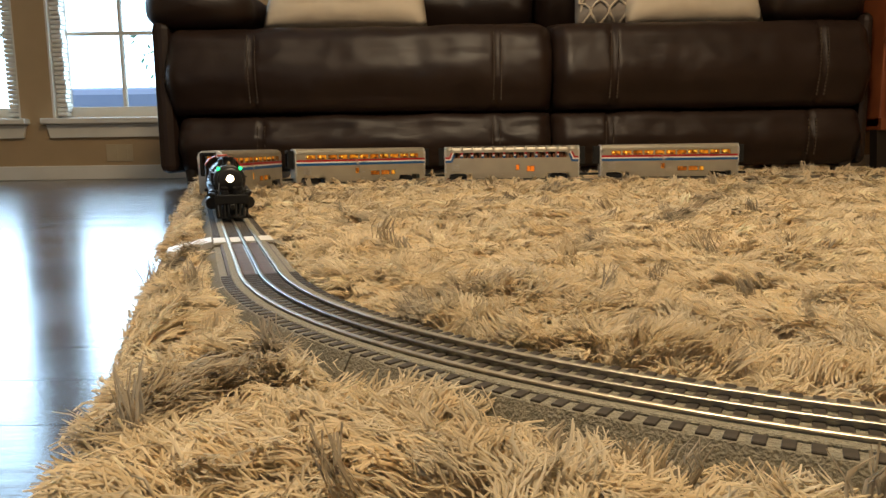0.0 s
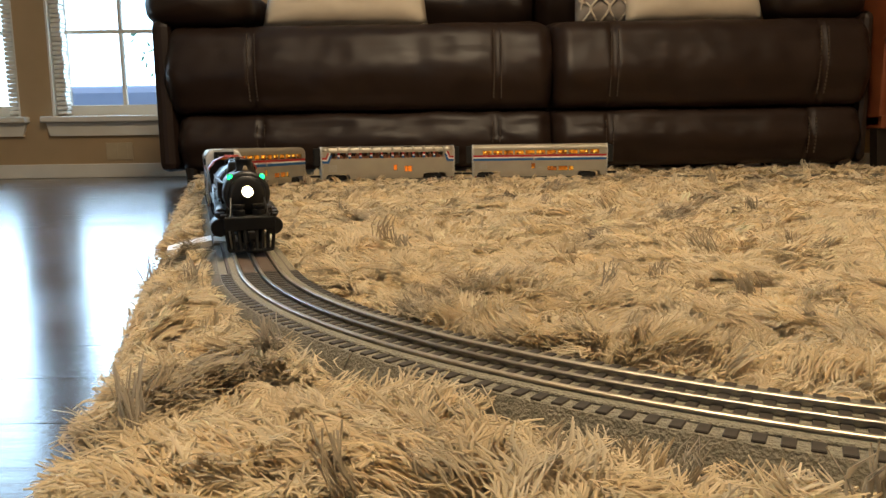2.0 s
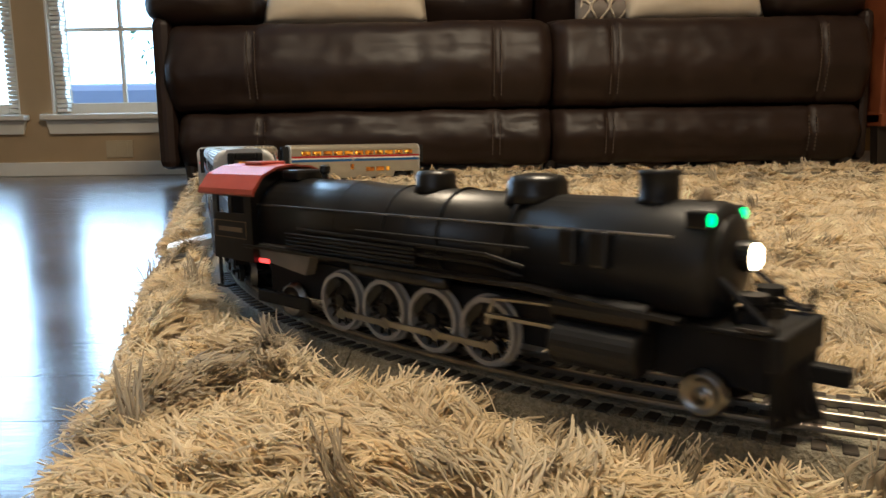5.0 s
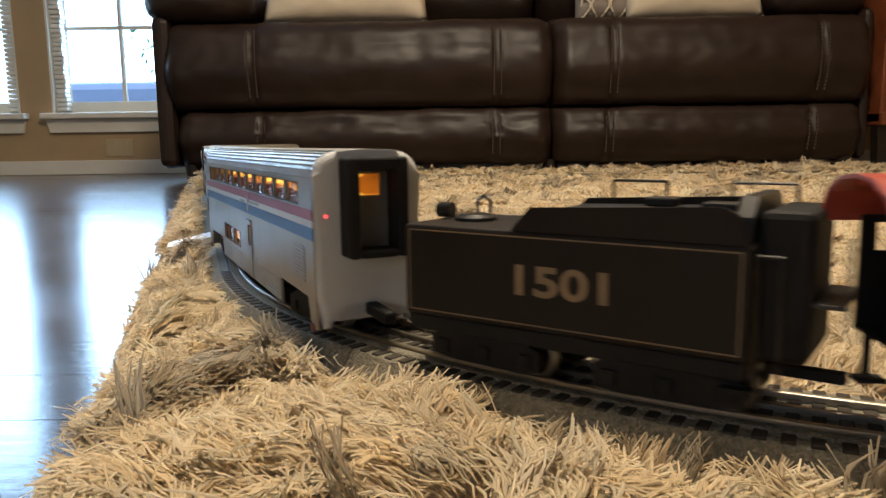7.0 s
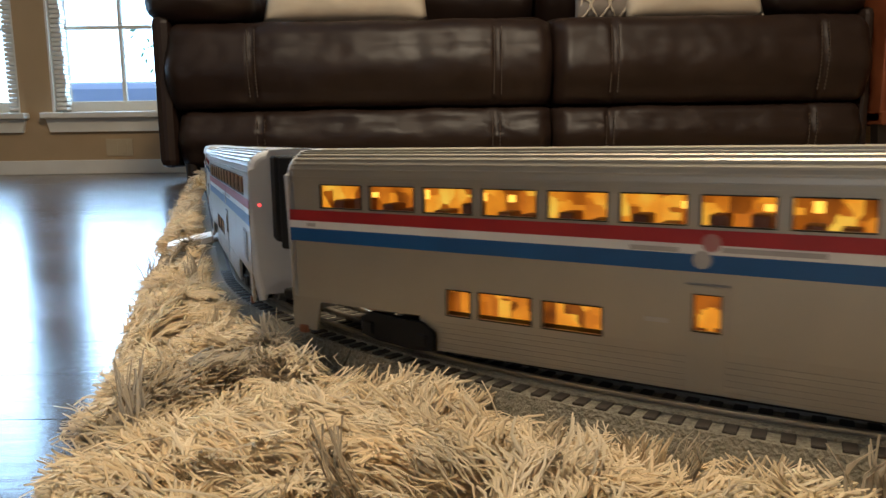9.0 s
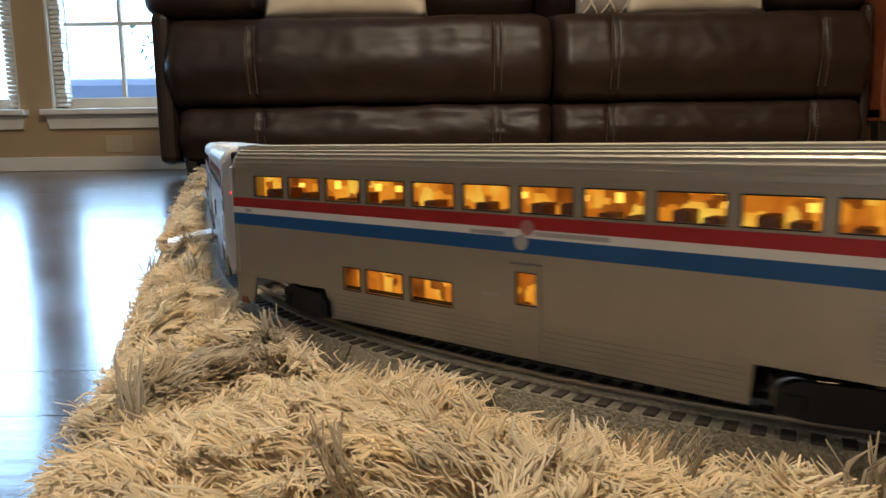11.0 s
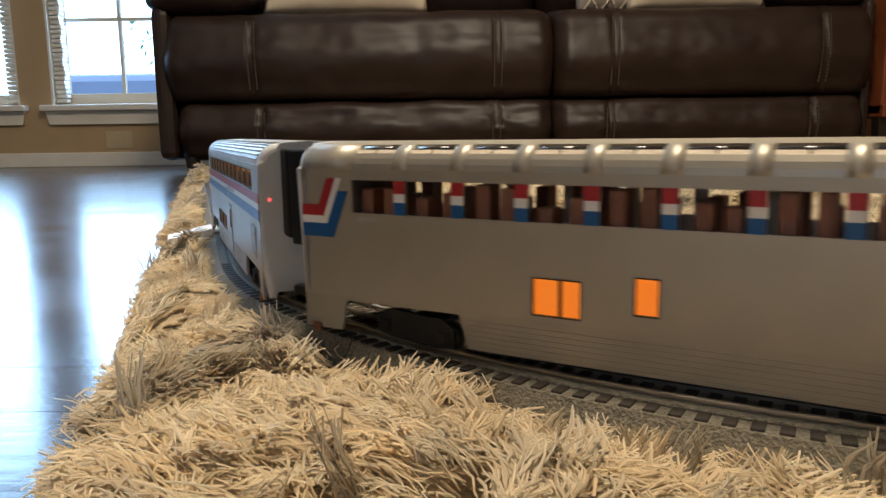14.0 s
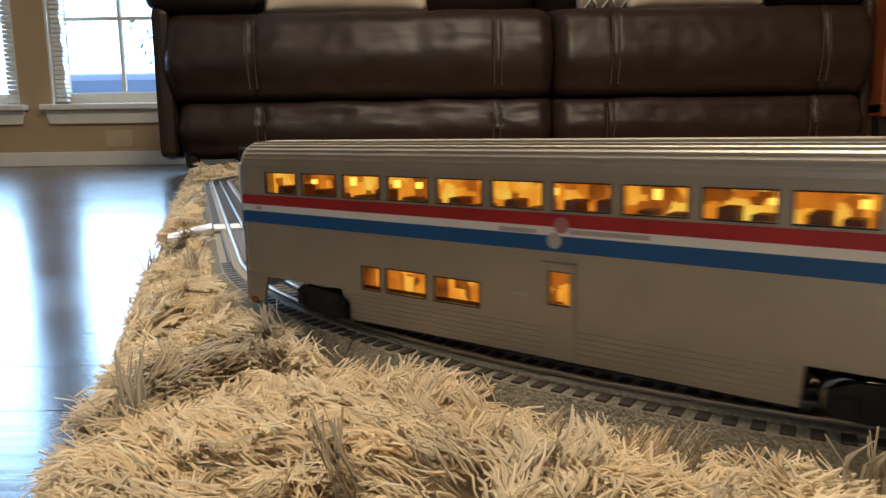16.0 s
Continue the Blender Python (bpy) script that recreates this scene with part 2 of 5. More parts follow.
def lathe(bm, p, d, profile, n=24):
    """Turned solid along d from p; profile rows of (distance, radius)."""
    p, d = Vector(p), Vector(d).normalized()
    u = d.orthogonal().normalized()
    w = d.cross(u)
    rings = [[bm.verts.new(p + d * a + (u * math.cos(2 * math.pi * k / n) + w * math.sin(2 * math.pi * k / n)) * max(r, 1e-5)) for k in range(n)] for a, r in profile]
    for r0, r1 in zip(rings, rings[1:]):
        for k in range(n):
            bm.faces.new((r0[k], r0[(k + 1) % n], r1[(k + 1) % n], r1[k]))
    bm.faces.new(rings[0][::-1])
    bm.faces.new(rings[-1])
    return bm


def prism(bm, profile, axis, a, b):
    """Polygon drawn out along an axis: 'x' takes (y, z), 'y' takes (x, z), 'z' takes (x, y)."""
    put = {"x": lambda u, v, w: (w, u, v), "y": lambda u, v, w: (u, w, v), "z": lambda u, v, w: (u, v, w)}[axis]
    r0 = [bm.verts.new(put(u, v, a)) for u, v in profile]
    r1 = [bm.verts.new(put(u, v, b)) for u, v in profile]
    n = len(profile)
    for k in range(n):
        bm.faces.new((r0[k], r0[(k + 1) % n], r1[(k + 1) % n], r1[k]))
    bm.faces.new(r0[::-1])
    bm.faces.new(r1)
    return bm


def tube(bm, pts, r, n=8):
    """A round bar along points."""
    for a, b in zip(pts, pts[1:]):
        cyl(bm, a, b, r, n=n)
    return bm


def pierced(bm, x0, x1, z0, z1, holes, y, thick):
    """An upright sheet in the plane y with rectangular holes (x0, x1, z0, z1) through it."""
    xs = sorted({x0, x1, *[h[0] for h in holes], *[h[1] for h in holes]})
    zs = sorted({z0, z1, *[h[2] for h in holes], *[h[3] for h in holes]})
    xs = [x for x in xs if x0 <= x <= x1]
    zs = [z for z in zs if z0 <= z <= z1]
    inside = lambda x, z: any(h[0] < x < h[1] and h[2] < z < h[3] for h in holes)
    cells = {(i, j) for i in range(len(xs) - 1) for j in range(len(zs) - 1) if not inside((xs[i] + xs[i + 1]) / 2, (zs[j] + zs[j + 1]) / 2)}
    v = {}

    def at(i, j, k):
        if (i, j, k) not in v:
            v[i, j, k] = bm.verts.new((xs[i], y + thick * k, zs[j]))
        return v[i, j, k]
    for i, j in cells:
        for k in (0, 1):
            q = [at(i, j, k), at(i + 1, j, k), at(i + 1, j + 1, k), at(i, j + 1, k)]
            bm.faces.new(q if k == 0 else q[::-1])
        for (di, dj), (a, b) in (((-1, 0), ((i, j), (i, j + 1))), ((1, 0), ((i + 1, j), (i + 1, j + 1))), ((0, -1), ((i, j), (i + 1, j))), ((0, 1), ((i, j + 1), (i + 1, j + 1)))):
            if (i + di, j + dj) not in cells:
                bm.faces.new((at(*a, 0), at(*b, 0), at(*b, 1), at(*a, 1)))
    return bm


# ---- the railway's line ----
ZR = 0.045                      # rail tops over the floor
TX, TY, TA, TR = -0.166, 0.6553, -1.2504, 1 / 1.5562
LS, RF, AF = 1.1526, 0.4928, -3.2033
VEL = 0.2025


def line(s):
    """Place and heading on the track s metres past the road crossing's end."""
    if s >= 0:
        end = -TA * TR
        if s < end:
            th = TA + s / TR
            return TX + (math.sin(th) - math.sin(TA)) * TR, TY - (math.cos(th) - math.cos(TA)) * TR, th
        x, y, s = TX - math.sin(TA) * TR, TY - (1 - math.cos(TA)) * TR, s - end
        if s < 0.9:
            return x + s, y, 0.0
        x, s = x + 0.9, s - 0.9
        if s < TR * math.pi / 2:
            th = s / TR
            return x + math.sin(th) * TR, y + (1 - math.cos(th)) * TR, th
        x, y, s = x + TR, y + TR, s - TR * math.pi / 2
        if s < 0.81:
            return x, y + s, math.pi / 2
        th = math.pi / 2 + (s - 0.81) / TR
        return x - TR + math.sin(th) * TR, y + 0.81 - math.cos(th) * TR, th
    u = -s
    w = min(u, LS)
    x, y, th = TX - math.cos(TA) * w, TY - math.sin(TA) * w, TA
    if u > LS:
        u -= LS
        turn = (TA - AF) * RF
        w = min(u, turn)
        th = TA - w / RF
        x, y = x + (math.sin(th) - math.sin(TA)) * RF, y - (math.cos(th) - math.cos(TA)) * RF
        if u > turn:
            x, y = x - math.cos(th) * (u - turn), y - math.sin(th) * (u - turn)
    return x, y, th


def beside(s, off, z):
    """off: metres to the right of the way of travel."""
    x, y, th = line(s)
    return Vector((x + off * math.sin(th), y - off * math.cos(th), z))


CAR_VIEW_FIT = ((-1.0, 0.08, 0.255, 0.385, 0.458, 0.67, 1.6), (0.0, 0.008, 0.0065, -0.0035, -0.0115, -0.033, -0.085))
ENGINE_VIEW_FIT = ((-1.0, 0.08, 0.3, 0.75, 1.6), (0.0, 0.008, -0.006, -0.026, -0.06))


def view_shift(s, ease):
    """Small lead or lag on the train's even speed, fitted to the camera's view."""
    return float(np.interp(s, *ease))


def on_track(s_mid, half, ease=CAR_VIEW_FIT):
    s_mid += view_shift(s_mid, ease)
    a, b = line(s_mid - half), line(s_mid + half)
    yaw = math.atan2(b[1] - a[1], b[0] - a[0])
    return Matrix.Translation(((a[0] + b[0]) / 2, (a[1] + b[1]) / 2, ZR)) @ Matrix.Rotation(yaw, 4, "Z")


# ---- room ----
WY = 4.0                        # inner face of the window wall
RX0, RX1, RY0 = -3.6, 3.4, -3.0


def setting(name, bm, material, label, category, smooth=False):
    return tagged(part(name, bm, material, smooth=smooth), label, category, kind="structure")


def room():
    holes = [(-3.2, -2.25, 0.33, 1.95), (-2.08, -1.13, 0.33, 1.95)]
    setting("wall_north", pierced(B(), RX0, RX1, 0, CEIL, holes, WY, 0.18), M_WALL, "tan painted wall with two low windows", "wall")
    # the opening in the south wall is made up, to suit the fill light
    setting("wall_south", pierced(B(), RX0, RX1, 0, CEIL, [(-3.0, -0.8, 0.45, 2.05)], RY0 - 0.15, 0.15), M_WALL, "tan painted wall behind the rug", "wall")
    setting("wall_west", box(B(), RX0 - 0.15, RX0, RY0, WY, 0, CEIL), M_WALL, "plain tan painted wall", "wall")
    setting("wall_east", box(B(), RX1, RX1 + 0.15, RY0, WY, 0, CEIL), M_WALL, "plain tan painted wall", "wall")
    setting("ceiling", box(B(), RX0 - 0.15, RX1 + 0.15, RY0 - 0.15, WY + 0.18, CEIL, CEIL + 0.1), M_CEIL, "white painted ceiling", "ceiling")
    setting("ground", box(B(), -60, 60, -30, 90, -0.3, -0.15), M_GROUND, "pale paved garden ground outside", "ground")
    fl = setting("floor", box(B(), RX0, RX1, RY0, WY, -0.1, -0.004), M_JOINT, "glossy dark brown hardwood plank floor", "floor")
    # planks, run along the window wall
    rnd = random.Random(4)
    meshes = {}
    w, y, row = 0.083, RY0, 0
    strips = []
    while y < WY - 0.02:
        x = RX0 - rnd.random() * 0.8
        while x < RX1:
            ln = rnd.choice((0.7, 0.95, 1.2))
            a, b = max(x, RX0), min(x + ln, RX1)
            near = y > -0.1 and a < -0.02 and b > -2.9
            if b - a > 0.03:
                strips.append((a, b, y, near))
            x += ln
        y += w
    rest = B()
    for a, b, y, near in strips:
        if near:
            key = round(b - a, 3)
            if key not in meshes:
                bm = box(B(), 0, b - a - 0.0005, 0, w - 0.0005, -0.012, 0)
                me = bpy.data.meshes.new("plank")
                bmesh.ops.recalc_face_normals(bm, faces=bm.faces)
                bm.to_mesh(me)
                bm.free()
                me.materials.append(M_FLOOR)
                meshes[key] = me
            ob = new("plank", meshes[key])
            ob.location = (a, y, rnd.uniform(-0.0004, 0.0))
            ob.parent = fl
        else:
            box(rest, a, b - 0.0005, y, y + w - 0.0005, -0.012, -0.0002)
    tagged(part("planks_rest", rest, M_FLOOR, fl), kind="stuff")
    # skirting
    setting("baseboard", box(B(), RX0, RX1, WY - 0.016, WY, 0, 0.075, 0.004), M_WHITE, "white painted baseboard under the windows", "baseboard")


def window(name, x0, x1):
    z0, z1 = 0.33, 1.95
    w = thing(name, "white framed window with grilles and bright daylight behind", "window", pose(0, 0, 0), kind="structure")
    fr = B()
    for a, b, c, d in ((x0, x0 + 0.055, z0, z1), (x1 - 0.055, x1, z0, z1), (x0 + 0.055, x1 - 0.055, z0, z0 + 0.06), (x0 + 0.055, x1 - 0.055, z1 - 0.06, z1)):
        box(fr, a, b, WY + 0.075, WY + 0.125, c, d, 0.004)
    part("window_frame", fr, M_WHITE, w)
    # grilles
    for k in (1, 2):
        x = x0 + 0.055 + (x1 - x0 - 0.11) * k / 3 + (0.02 if k == 1 else 0)
        part("muntin", box(B(), x - 0.009, x + 0.009, WY + 0.088, WY + 0.112, z0 + 0.061, z1 - 0.061), M_WHITE, w)
    for z in (0.78, 1.17, 1.55):
        part("muntin", box(B(), x0 + 0.056, x1 - 0.056, WY + 0.09, WY + 0.11, z - 0.009, z + 0.009), M_WHITE, w)
    p = part("pane", box(B(), x0 + 0.05, x1 - 0.05, WY + 0.098, WY + 0.102, z0 + 0.05, z1 - 0.05), M_GLASS, w)
    p.visible_shadow = False
    # white jambs, stool and apron
    for a, b in ((x0, x0 + 0.012), (x1 - 0.012, x1)):
        part("jamb", box(B(), a, b, WY + 0.002, WY + 0.074, z0, z1), M_WHITE, w)
    part("sill", box(B(), x0 - 0.045, x1 + 0.045, WY - 0.055, WY + 0.074, z0 - 0.034, z0 - 0.002, 0.006), M_WHITE, w)
    ap = B()
    prism(ap, [(x0 - 0.03, z0 - 0.036), (x1 + 0.03, z0 - 0.036), (x1 + 0.012, z0 - 0.105), (x0 - 0.012, z0 - 0.105)], "y", WY - 0.02, WY - 0.001)
    part("apron", ap, M_WHITE, w)
    # side stacks of a gathered white blind, one scalloped fold over the other
    for side in (x0 + 0.014, x1 - 0.075):
        bm = B()
        z = z0 + 0.01
        while z < z1 - 0.03:
            box(bm, side, side + 0.058 + 0.004 * math.sin(z * 55), WY + 0.02, WY + 0.07, z, z + 0.021, 0.006)
            z += 0.024
        part("blind_fold", bm, M_WHITE, w, "gathered white fabric blind edge")
    return w


def outlet():
    o = thing("wall_outlet", "tan double wall outlet plate above the baseboard", "outlet", pose(-1.735, WY - 0.001, 0.14))
    part("plate", box(B(), -0.072, 0.072, -0.006, 0, -0.046, 0.046, 0.003), M_PLATE, o)
    for x in (-0.027, 0.027):
        part("socket", box(B(), x - 0.017, x + 0.017, -0.008, -0.005, -0.034, 0.034, 0.001), M_PLATE, o)


def outside():
    setting("backdrop", box(B(), -40, 25, 40, 40.2, -1, 25), M_DAY, "bright hazy daylight beyond the garden", "sky")
    c = thing("garden_pool_cover", "low blue covered garden pool outside the window", "pool", pose(-3.4, 8.6, -0.15))
    part("cover", box(B(), -0.95, 1.4, -0.5, 0.6, 0.0, 0.98, 0.08), M_POOL, c)
    b = thing("garden_bush", "small green garden bush outside the window", "bush", pose(-3.15, 10.2, -0.15))
    cyl_b = cyl(B(), (0, 0, 0), (0.05, 0, 1.2), 0.05, 0.02, 8)
    part("trunk", cyl_b, M_CABINET, b)
    rnd = random.Random(8)
    bm = B()
    for _ in range(900):
        p = Vector((rnd.gauss(0, 0.3), rnd.gauss(0, 0.25), 1.42 + rnd.gauss(0, 0.16)))
        d, e = Vector((rnd.gauss(0, 1), rnd.gauss(0, 1), rnd.gauss(0, 1))).normalized() * 0.05, Vector((rnd.gauss(0, 1), rnd.gauss(0, 1), rnd.gauss(0, 1))).normalized() * 0.03
        bm.faces.new([bm.verts.new(q) for q in (p - d, p + e, p + d, p - e)])
    part("crown", bm, M_BUSH, b)


# ---- sofa, cushions and cabinet ----
SY = 2.85                       # front of the sofa


def puffy(x0, x1, z0, z1, y, depth, bulge, seams, seed, round_top=0.09, round_bot=0.04, nx=110, wr=0.006):
    """A stuffed leather panel: a rounded front that bulges, creased at its seams, with soft wrinkles."""
    bm = B()
    prof = []
    for k in range(7):
        a = math.pi / 2 * k / 6
        prof.append((y + round_top - round_top * math.sin(a) if k else y + depth, z1 - round_top + round_top * math.cos(a)))
    prof[0] = (y + round_top, z1)
    prof.insert(0, (y + depth, z1 + 0.004))
    nz = 12
    for k in range(1, nz):
        f = k / nz
        prof.append((y - bulge * math.sin(math.pi * f), z1 - round_top + (z0 + round_bot - z1 + round_top) * f))
    for k in range(5):
        a = math.pi / 2 * k / 4
        prof.append((y + round_bot * (1 - math.cos(a)), z0 + round_bot - round_bot * math.sin(a)))
    prof.append((y + depth, z0))
    rows = []
    for i in range(nx + 1):
        u = i / nx
        x = x0 + (x1 - x0) * u
        end = min(u, 1 - u) * (x1 - x0)
        pull = 0.045 * max(0.0, 1 - end / 0.06) ** 2
        crease = sum(0.012 * math.exp(-((x - s) / 0.010) ** 2) for s in seams)
        row = []
        for j, (py, pz) in enumerate(prof):
            n = noise.noise(Vector((x * 5 + seed, pz * 9, seed))) * wr * 1.6 + noise.noise(Vector((x * 17, pz * 30 + seed, 2.0))) * wr * 0.55
            nb = sum(math.exp(-((x - s) / 0.05) ** 2) for s in seams)
            n += nb * noise.noise(Vector((x * 30, pz * 45, seed + 9))) * wr
            k = 1.0 if 0 < j < len(prof) - 1 else 0.0
            mid = 0.5 * (z0 + z1)
            row.append(bm.verts.new((x, py + k * (pull + crease - n), pz + (mid - pz) * pull * 1.5 + 0.5 * n)))
        rows.append(row)
    for a, b in zip(rows, rows[1:]):
        for j in range(len(prof) - 1):
            bm.faces.new((a[j], a[j + 1], b[j + 1], b[j]))
    bm.faces.new(rows[0][::-1])
    bm.faces.new(rows[-1])
    return bm


def roll(bm, p0, p1, ry, rz, seed, n=28, nl=26, amp=0.006):
    """A stuffed arm: an oval pad from p0 to p1 along y with rounded ends."""
    p0, p1 = Vector(p0), Vector(p1)
    rings = []
    for i in range(nl + 1):
        f = i / nl
        c = p0.lerp(p1, f)
        e = min(1.0, math.sqrt(max(0.0, 1 - max(0.0, 1 - f / 0.14) ** 2)) if f < 0.14 else 1.0)
        e = max(0.05, e)
        ring = []
        for k in range(n):
            a = 2 * math.pi * k / n
            q = Vector((math.copysign(abs(math.cos(a)) ** 0.7, math.cos(a)) * ry * e, 0, math.copysign(abs(math.sin(a)) ** 0.7, math.sin(a)) * rz * e))
            w = noise.noise((c + q) * 14 + Vector((seed, 0, 0))) * amp
            ring.append(bm.verts.new(c + q * (1 + w * 6)))
        rings.append(ring)
    for a, b in zip(rings, rings[1:]):
        for k in range(n):
            bm.faces.new((a[k], a[(k + 1) % n], b[(k + 1) % n], b[k]))
    bm.faces.new(rings[0][::-1])
    bm.faces.new(rings[-1])
    return bm


def sofa():
    s = thing("reclining_sofa", "dark brown leather reclining sofa with stitched footrests", "sofa", pose(0, 0, 0))
    XL, XM, XR = -1.05, 0.43, 1.64
    pieces = [("footrest", XL, XM - 0.004, 0.285, 0.615, (-0.71, 0.215), 1.0), ("footrest", XM + 0.004, XR, 0.285, 0.615, (0.655, 1.44), 5.0),
              ("lower_panel", XL + 0.03, XM - 0.004, 0.062, 0.28, (-0.69, 0.21), 9.0), ("lower_panel", XM + 0.004, XR - 0.01, 0.062, 0.28, (0.645, 1.42), 14.0)]
    for nm, a, b, z0, z1, seams, seed in pieces:
        up = nm == "footrest"
        ob = part(nm, puffy(a, b, z0, z1, SY + (0 if up else 0.012), 0.16, 0.03 if up else 0.022, seams, seed, 0.085 if up else 0.05, 0.05), M_LEATHER, s, smooth=True)
        for q in seams:
            for dx in (-0.014, 0.014):
                bm = B()
                z = z0 + 0.04
                while z < z1 - 0.05:
                    f = (z - z0) / (z1 - z0)
                    yy = SY + (0 if up else 0.012) - (0.03 if up else 0.022) * math.sin(math.pi * f) + 0.0
                    box(bm, q + dx - 0.0016, q + dx + 0.0016, yy - 0.002, yy + 0.006, z, z + 0.010)
                    z += 0.014
                part("seam_thread", bm, M_SEAM, ob, "pale stitched seam")
    part("base_frame", box(B(), XL + 0.06, XR - 0.04, SY + 0.165, SY + 0.82, 0.07, 0.5, 0.02), M_LEATHER, s)
    # seats, back cushions and arms
    for a, b, sd in ((XL + 0.33, XM - 0.01, 3.0), (XM + 0.01, XR - 0.30, 6.0)):
        part("seat", puffy(a, b, 0.5, 0.635, SY + 0.165, 0.5, 0.0, (), sd, 0.04, 0.03, 60), M_LEATHER, s, smooth=True)
        part("backrest", puffy(a, b, 0.6, 1.05, SY + 0.62, 0.25, 0.07, ((a + b) / 2,), sd + 2, 0.12, 0.06, 60, 0.012), M_LEATHER, s, smooth=True)
    part("arm", roll(B(), (-0.93, SY - 0.02, 0.69), (-0.93, SY + 0.85, 0.72), 0.21, 0.085, 2.0), M_LEATHER, s, "rounded padded leather arm", True)
    part("arm", roll(B(), (1.49, SY + 0.02, 0.69), (1.49, SY + 0.85, 0.72), 0.17, 0.085, 7.0, amp=0.012), M_LEATHER, s, "rounded padded leather arm", True)
    part("arm_side", box(B(), -1.105, XL + 0.02, SY + 0.03, SY + 0.85, 0.062, 0.64, 0.03), M_LEATHER, s)
    part("arm_side", box(B(), XR - 0.02, XR + 0.03, SY + 0.05, SY + 0.85, 0.062, 0.64, 0.03), M_LEATHER, s)
    for x, y in ((-0.98, SY + 0.06), (1.58, SY + 0.06), (-0.98, SY + 0.75), (1.58, SY + 0.75), (0.43, SY + 0.1)):
        part("foot", cyl(B(), (x, y, 0.004), (x, y, 0.075), 0.022, 0.03, 16), M_FOOT, s)
    for x in (0.75, 1.05, 1.2, -0.3):
        part("recliner_bar", box(B(), x, x + 0.02, SY + 0.2, SY + 0.7, 0.035, 0.069), M_FOOT, s)


def pillow(name, label, x, z, w, h, material, lean, seed, y=SY + 0.2):
    p = thing(name, label, "pillow", pose(x, y, z) @ pose(0, 0, 0, -lean))
    bm = B()
    n = 26
    grids = []
    for side in (-1, 1):
        g = []
        for i in range(n + 1):
            row = []
            for j in range(n + 1):
                u, v = i / n * 2 - 1, j / n * 2 - 1
                t = max(0.0, (1 - abs(u) ** 3.2) * (1 - abs(v) ** 3.2)) ** 0.5
                k = 1 - 0.07 * (1 - abs(u)) * abs(v)
                kk = 1 - 0.07 * (1 - abs(v)) * abs(u)
                wr = noise.noise(Vector((u * 2.0 + seed, v * 7, side))) * 0.016 * t + noise.noise(Vector((u * 6, v * 16 + seed, side))) * 0.006 * t
                row.append(bm.verts.new((u * w / 2 * kk, side * (0.085 * t + wr), (v + 1) * h / 2 * k)))
            g.append(row)
        grids.append(g)
    for g in grids:
        for i in range(n):
            for j in range(n):
                bm.faces.new((g[i][j], g[i + 1][j], g[i + 1][j + 1], g[i][j + 1]))
    bmesh.ops.remove_doubles(bm, verts=bm.verts, dist=0.0008)
    part("cover", bm, material, p, smooth=True)
    return p


def pillows():
    pillow("sofa_pillow", "cream cotton sofa pillow with soft creases", -0.38, 0.632, 0.66, 0.42, M_CREAM, 22, 1.0)
    pillow("sofa_pillow", "cream cotton sofa pillow with soft creases", 1.03, 0.632, 0.56, 0.42, M_CREAM, 22, 4.0, SY + 0.22)
    g = pillow("patterned_pillow", "grey pillow with white trellis pattern", 0.73, 0.634, 0.34, 0.40, M_GREYCLOTH, 20, 7.0, SY + 0.30)
    bm = B()
    for i in range(-3, 4):
        for sgn in (-1, 1):
            pts = []
            for k in range(25):
                v = k / 24
                x = i * 0.075 + sgn * 0.0375 * math.sin(v * math.pi * 5)
                u = x / 0.17
                if abs(u) > 0.93:
                    continue
                t = max(0.0, (1 - abs(u) ** 3.2) * (1 - abs(v * 2 - 1) ** 3.2)) ** 0.5
                pts.append((x, -0.088 * t - 0.004, v * 0.40))
            tube(bm, pts, 0.005, 6)
    part("trellis", bm, M_CREAM, g, "white trellis lines")


def cabinet():
    c = thing("wooden_cabinet", "red-brown wooden cabinet with framed door on dark legs", "cabinet", pose(1.70, SY + 0.02, 0.0))
    part("body", box(B(), 0.0, 0.8, 0.02, 0.45, 0.20, 0.72, 0.006), M_CABINET, c)
    part("top", box(B(), -0.02, 0.82, -0.01, 0.47, 0.722, 0.76, 0.008), M_CABINET, c)
    part("frieze", box(B(), 0.0, 0.8, 0.0, 0.019, 0.55, 0.715, 0.004), M_CABINET, c)
    part("moulding", box(B(), -0.008, 0.808, -0.012, 0.018, 0.525, 0.546, 0.005), M_CABINET, c)
    d = part("door", box(B(), 0.02, 0.39, 0.004, 0.018, 0.25, 0.515, 0.003), M_CABINET, c)
    part("door_panel", box(B(), 0.07, 0.34, -0.006, 0.003, 0.29, 0.48, 0.006), M_CABINET, d)
    part("plinth", box(B(), 0.0, 0.8, 0.005, 0.44, 0.19, 0.24, 0.004), M_CABINET, c)
    for x, y in ((0.0, 0.03), (0.74, 0.03), (0.0, 0.4), (0.74, 0.4)):
        part("leg", prism(B(), [(x, 0.198), (x + 0.06, 0.198), (x + 0.05, 0.0), (x + 0.012, 0.0)], "y", y, y + 0.05), M_FOOT, c)


# unseen disc, added above the assumed lamp
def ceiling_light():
    c = thing("ceiling_light", "unseen round disc added for the assumed lamp over the rug", "lamp", pose(*LAMP, CEIL))
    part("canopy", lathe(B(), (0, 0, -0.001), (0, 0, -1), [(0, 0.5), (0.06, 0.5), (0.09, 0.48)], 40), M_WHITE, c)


room()
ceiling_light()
window("window_1", -3.2, -2.25)
window("window_2", -2.08, -1.13)
outlet()
outside()
sofa()
pillows()
cabinet()


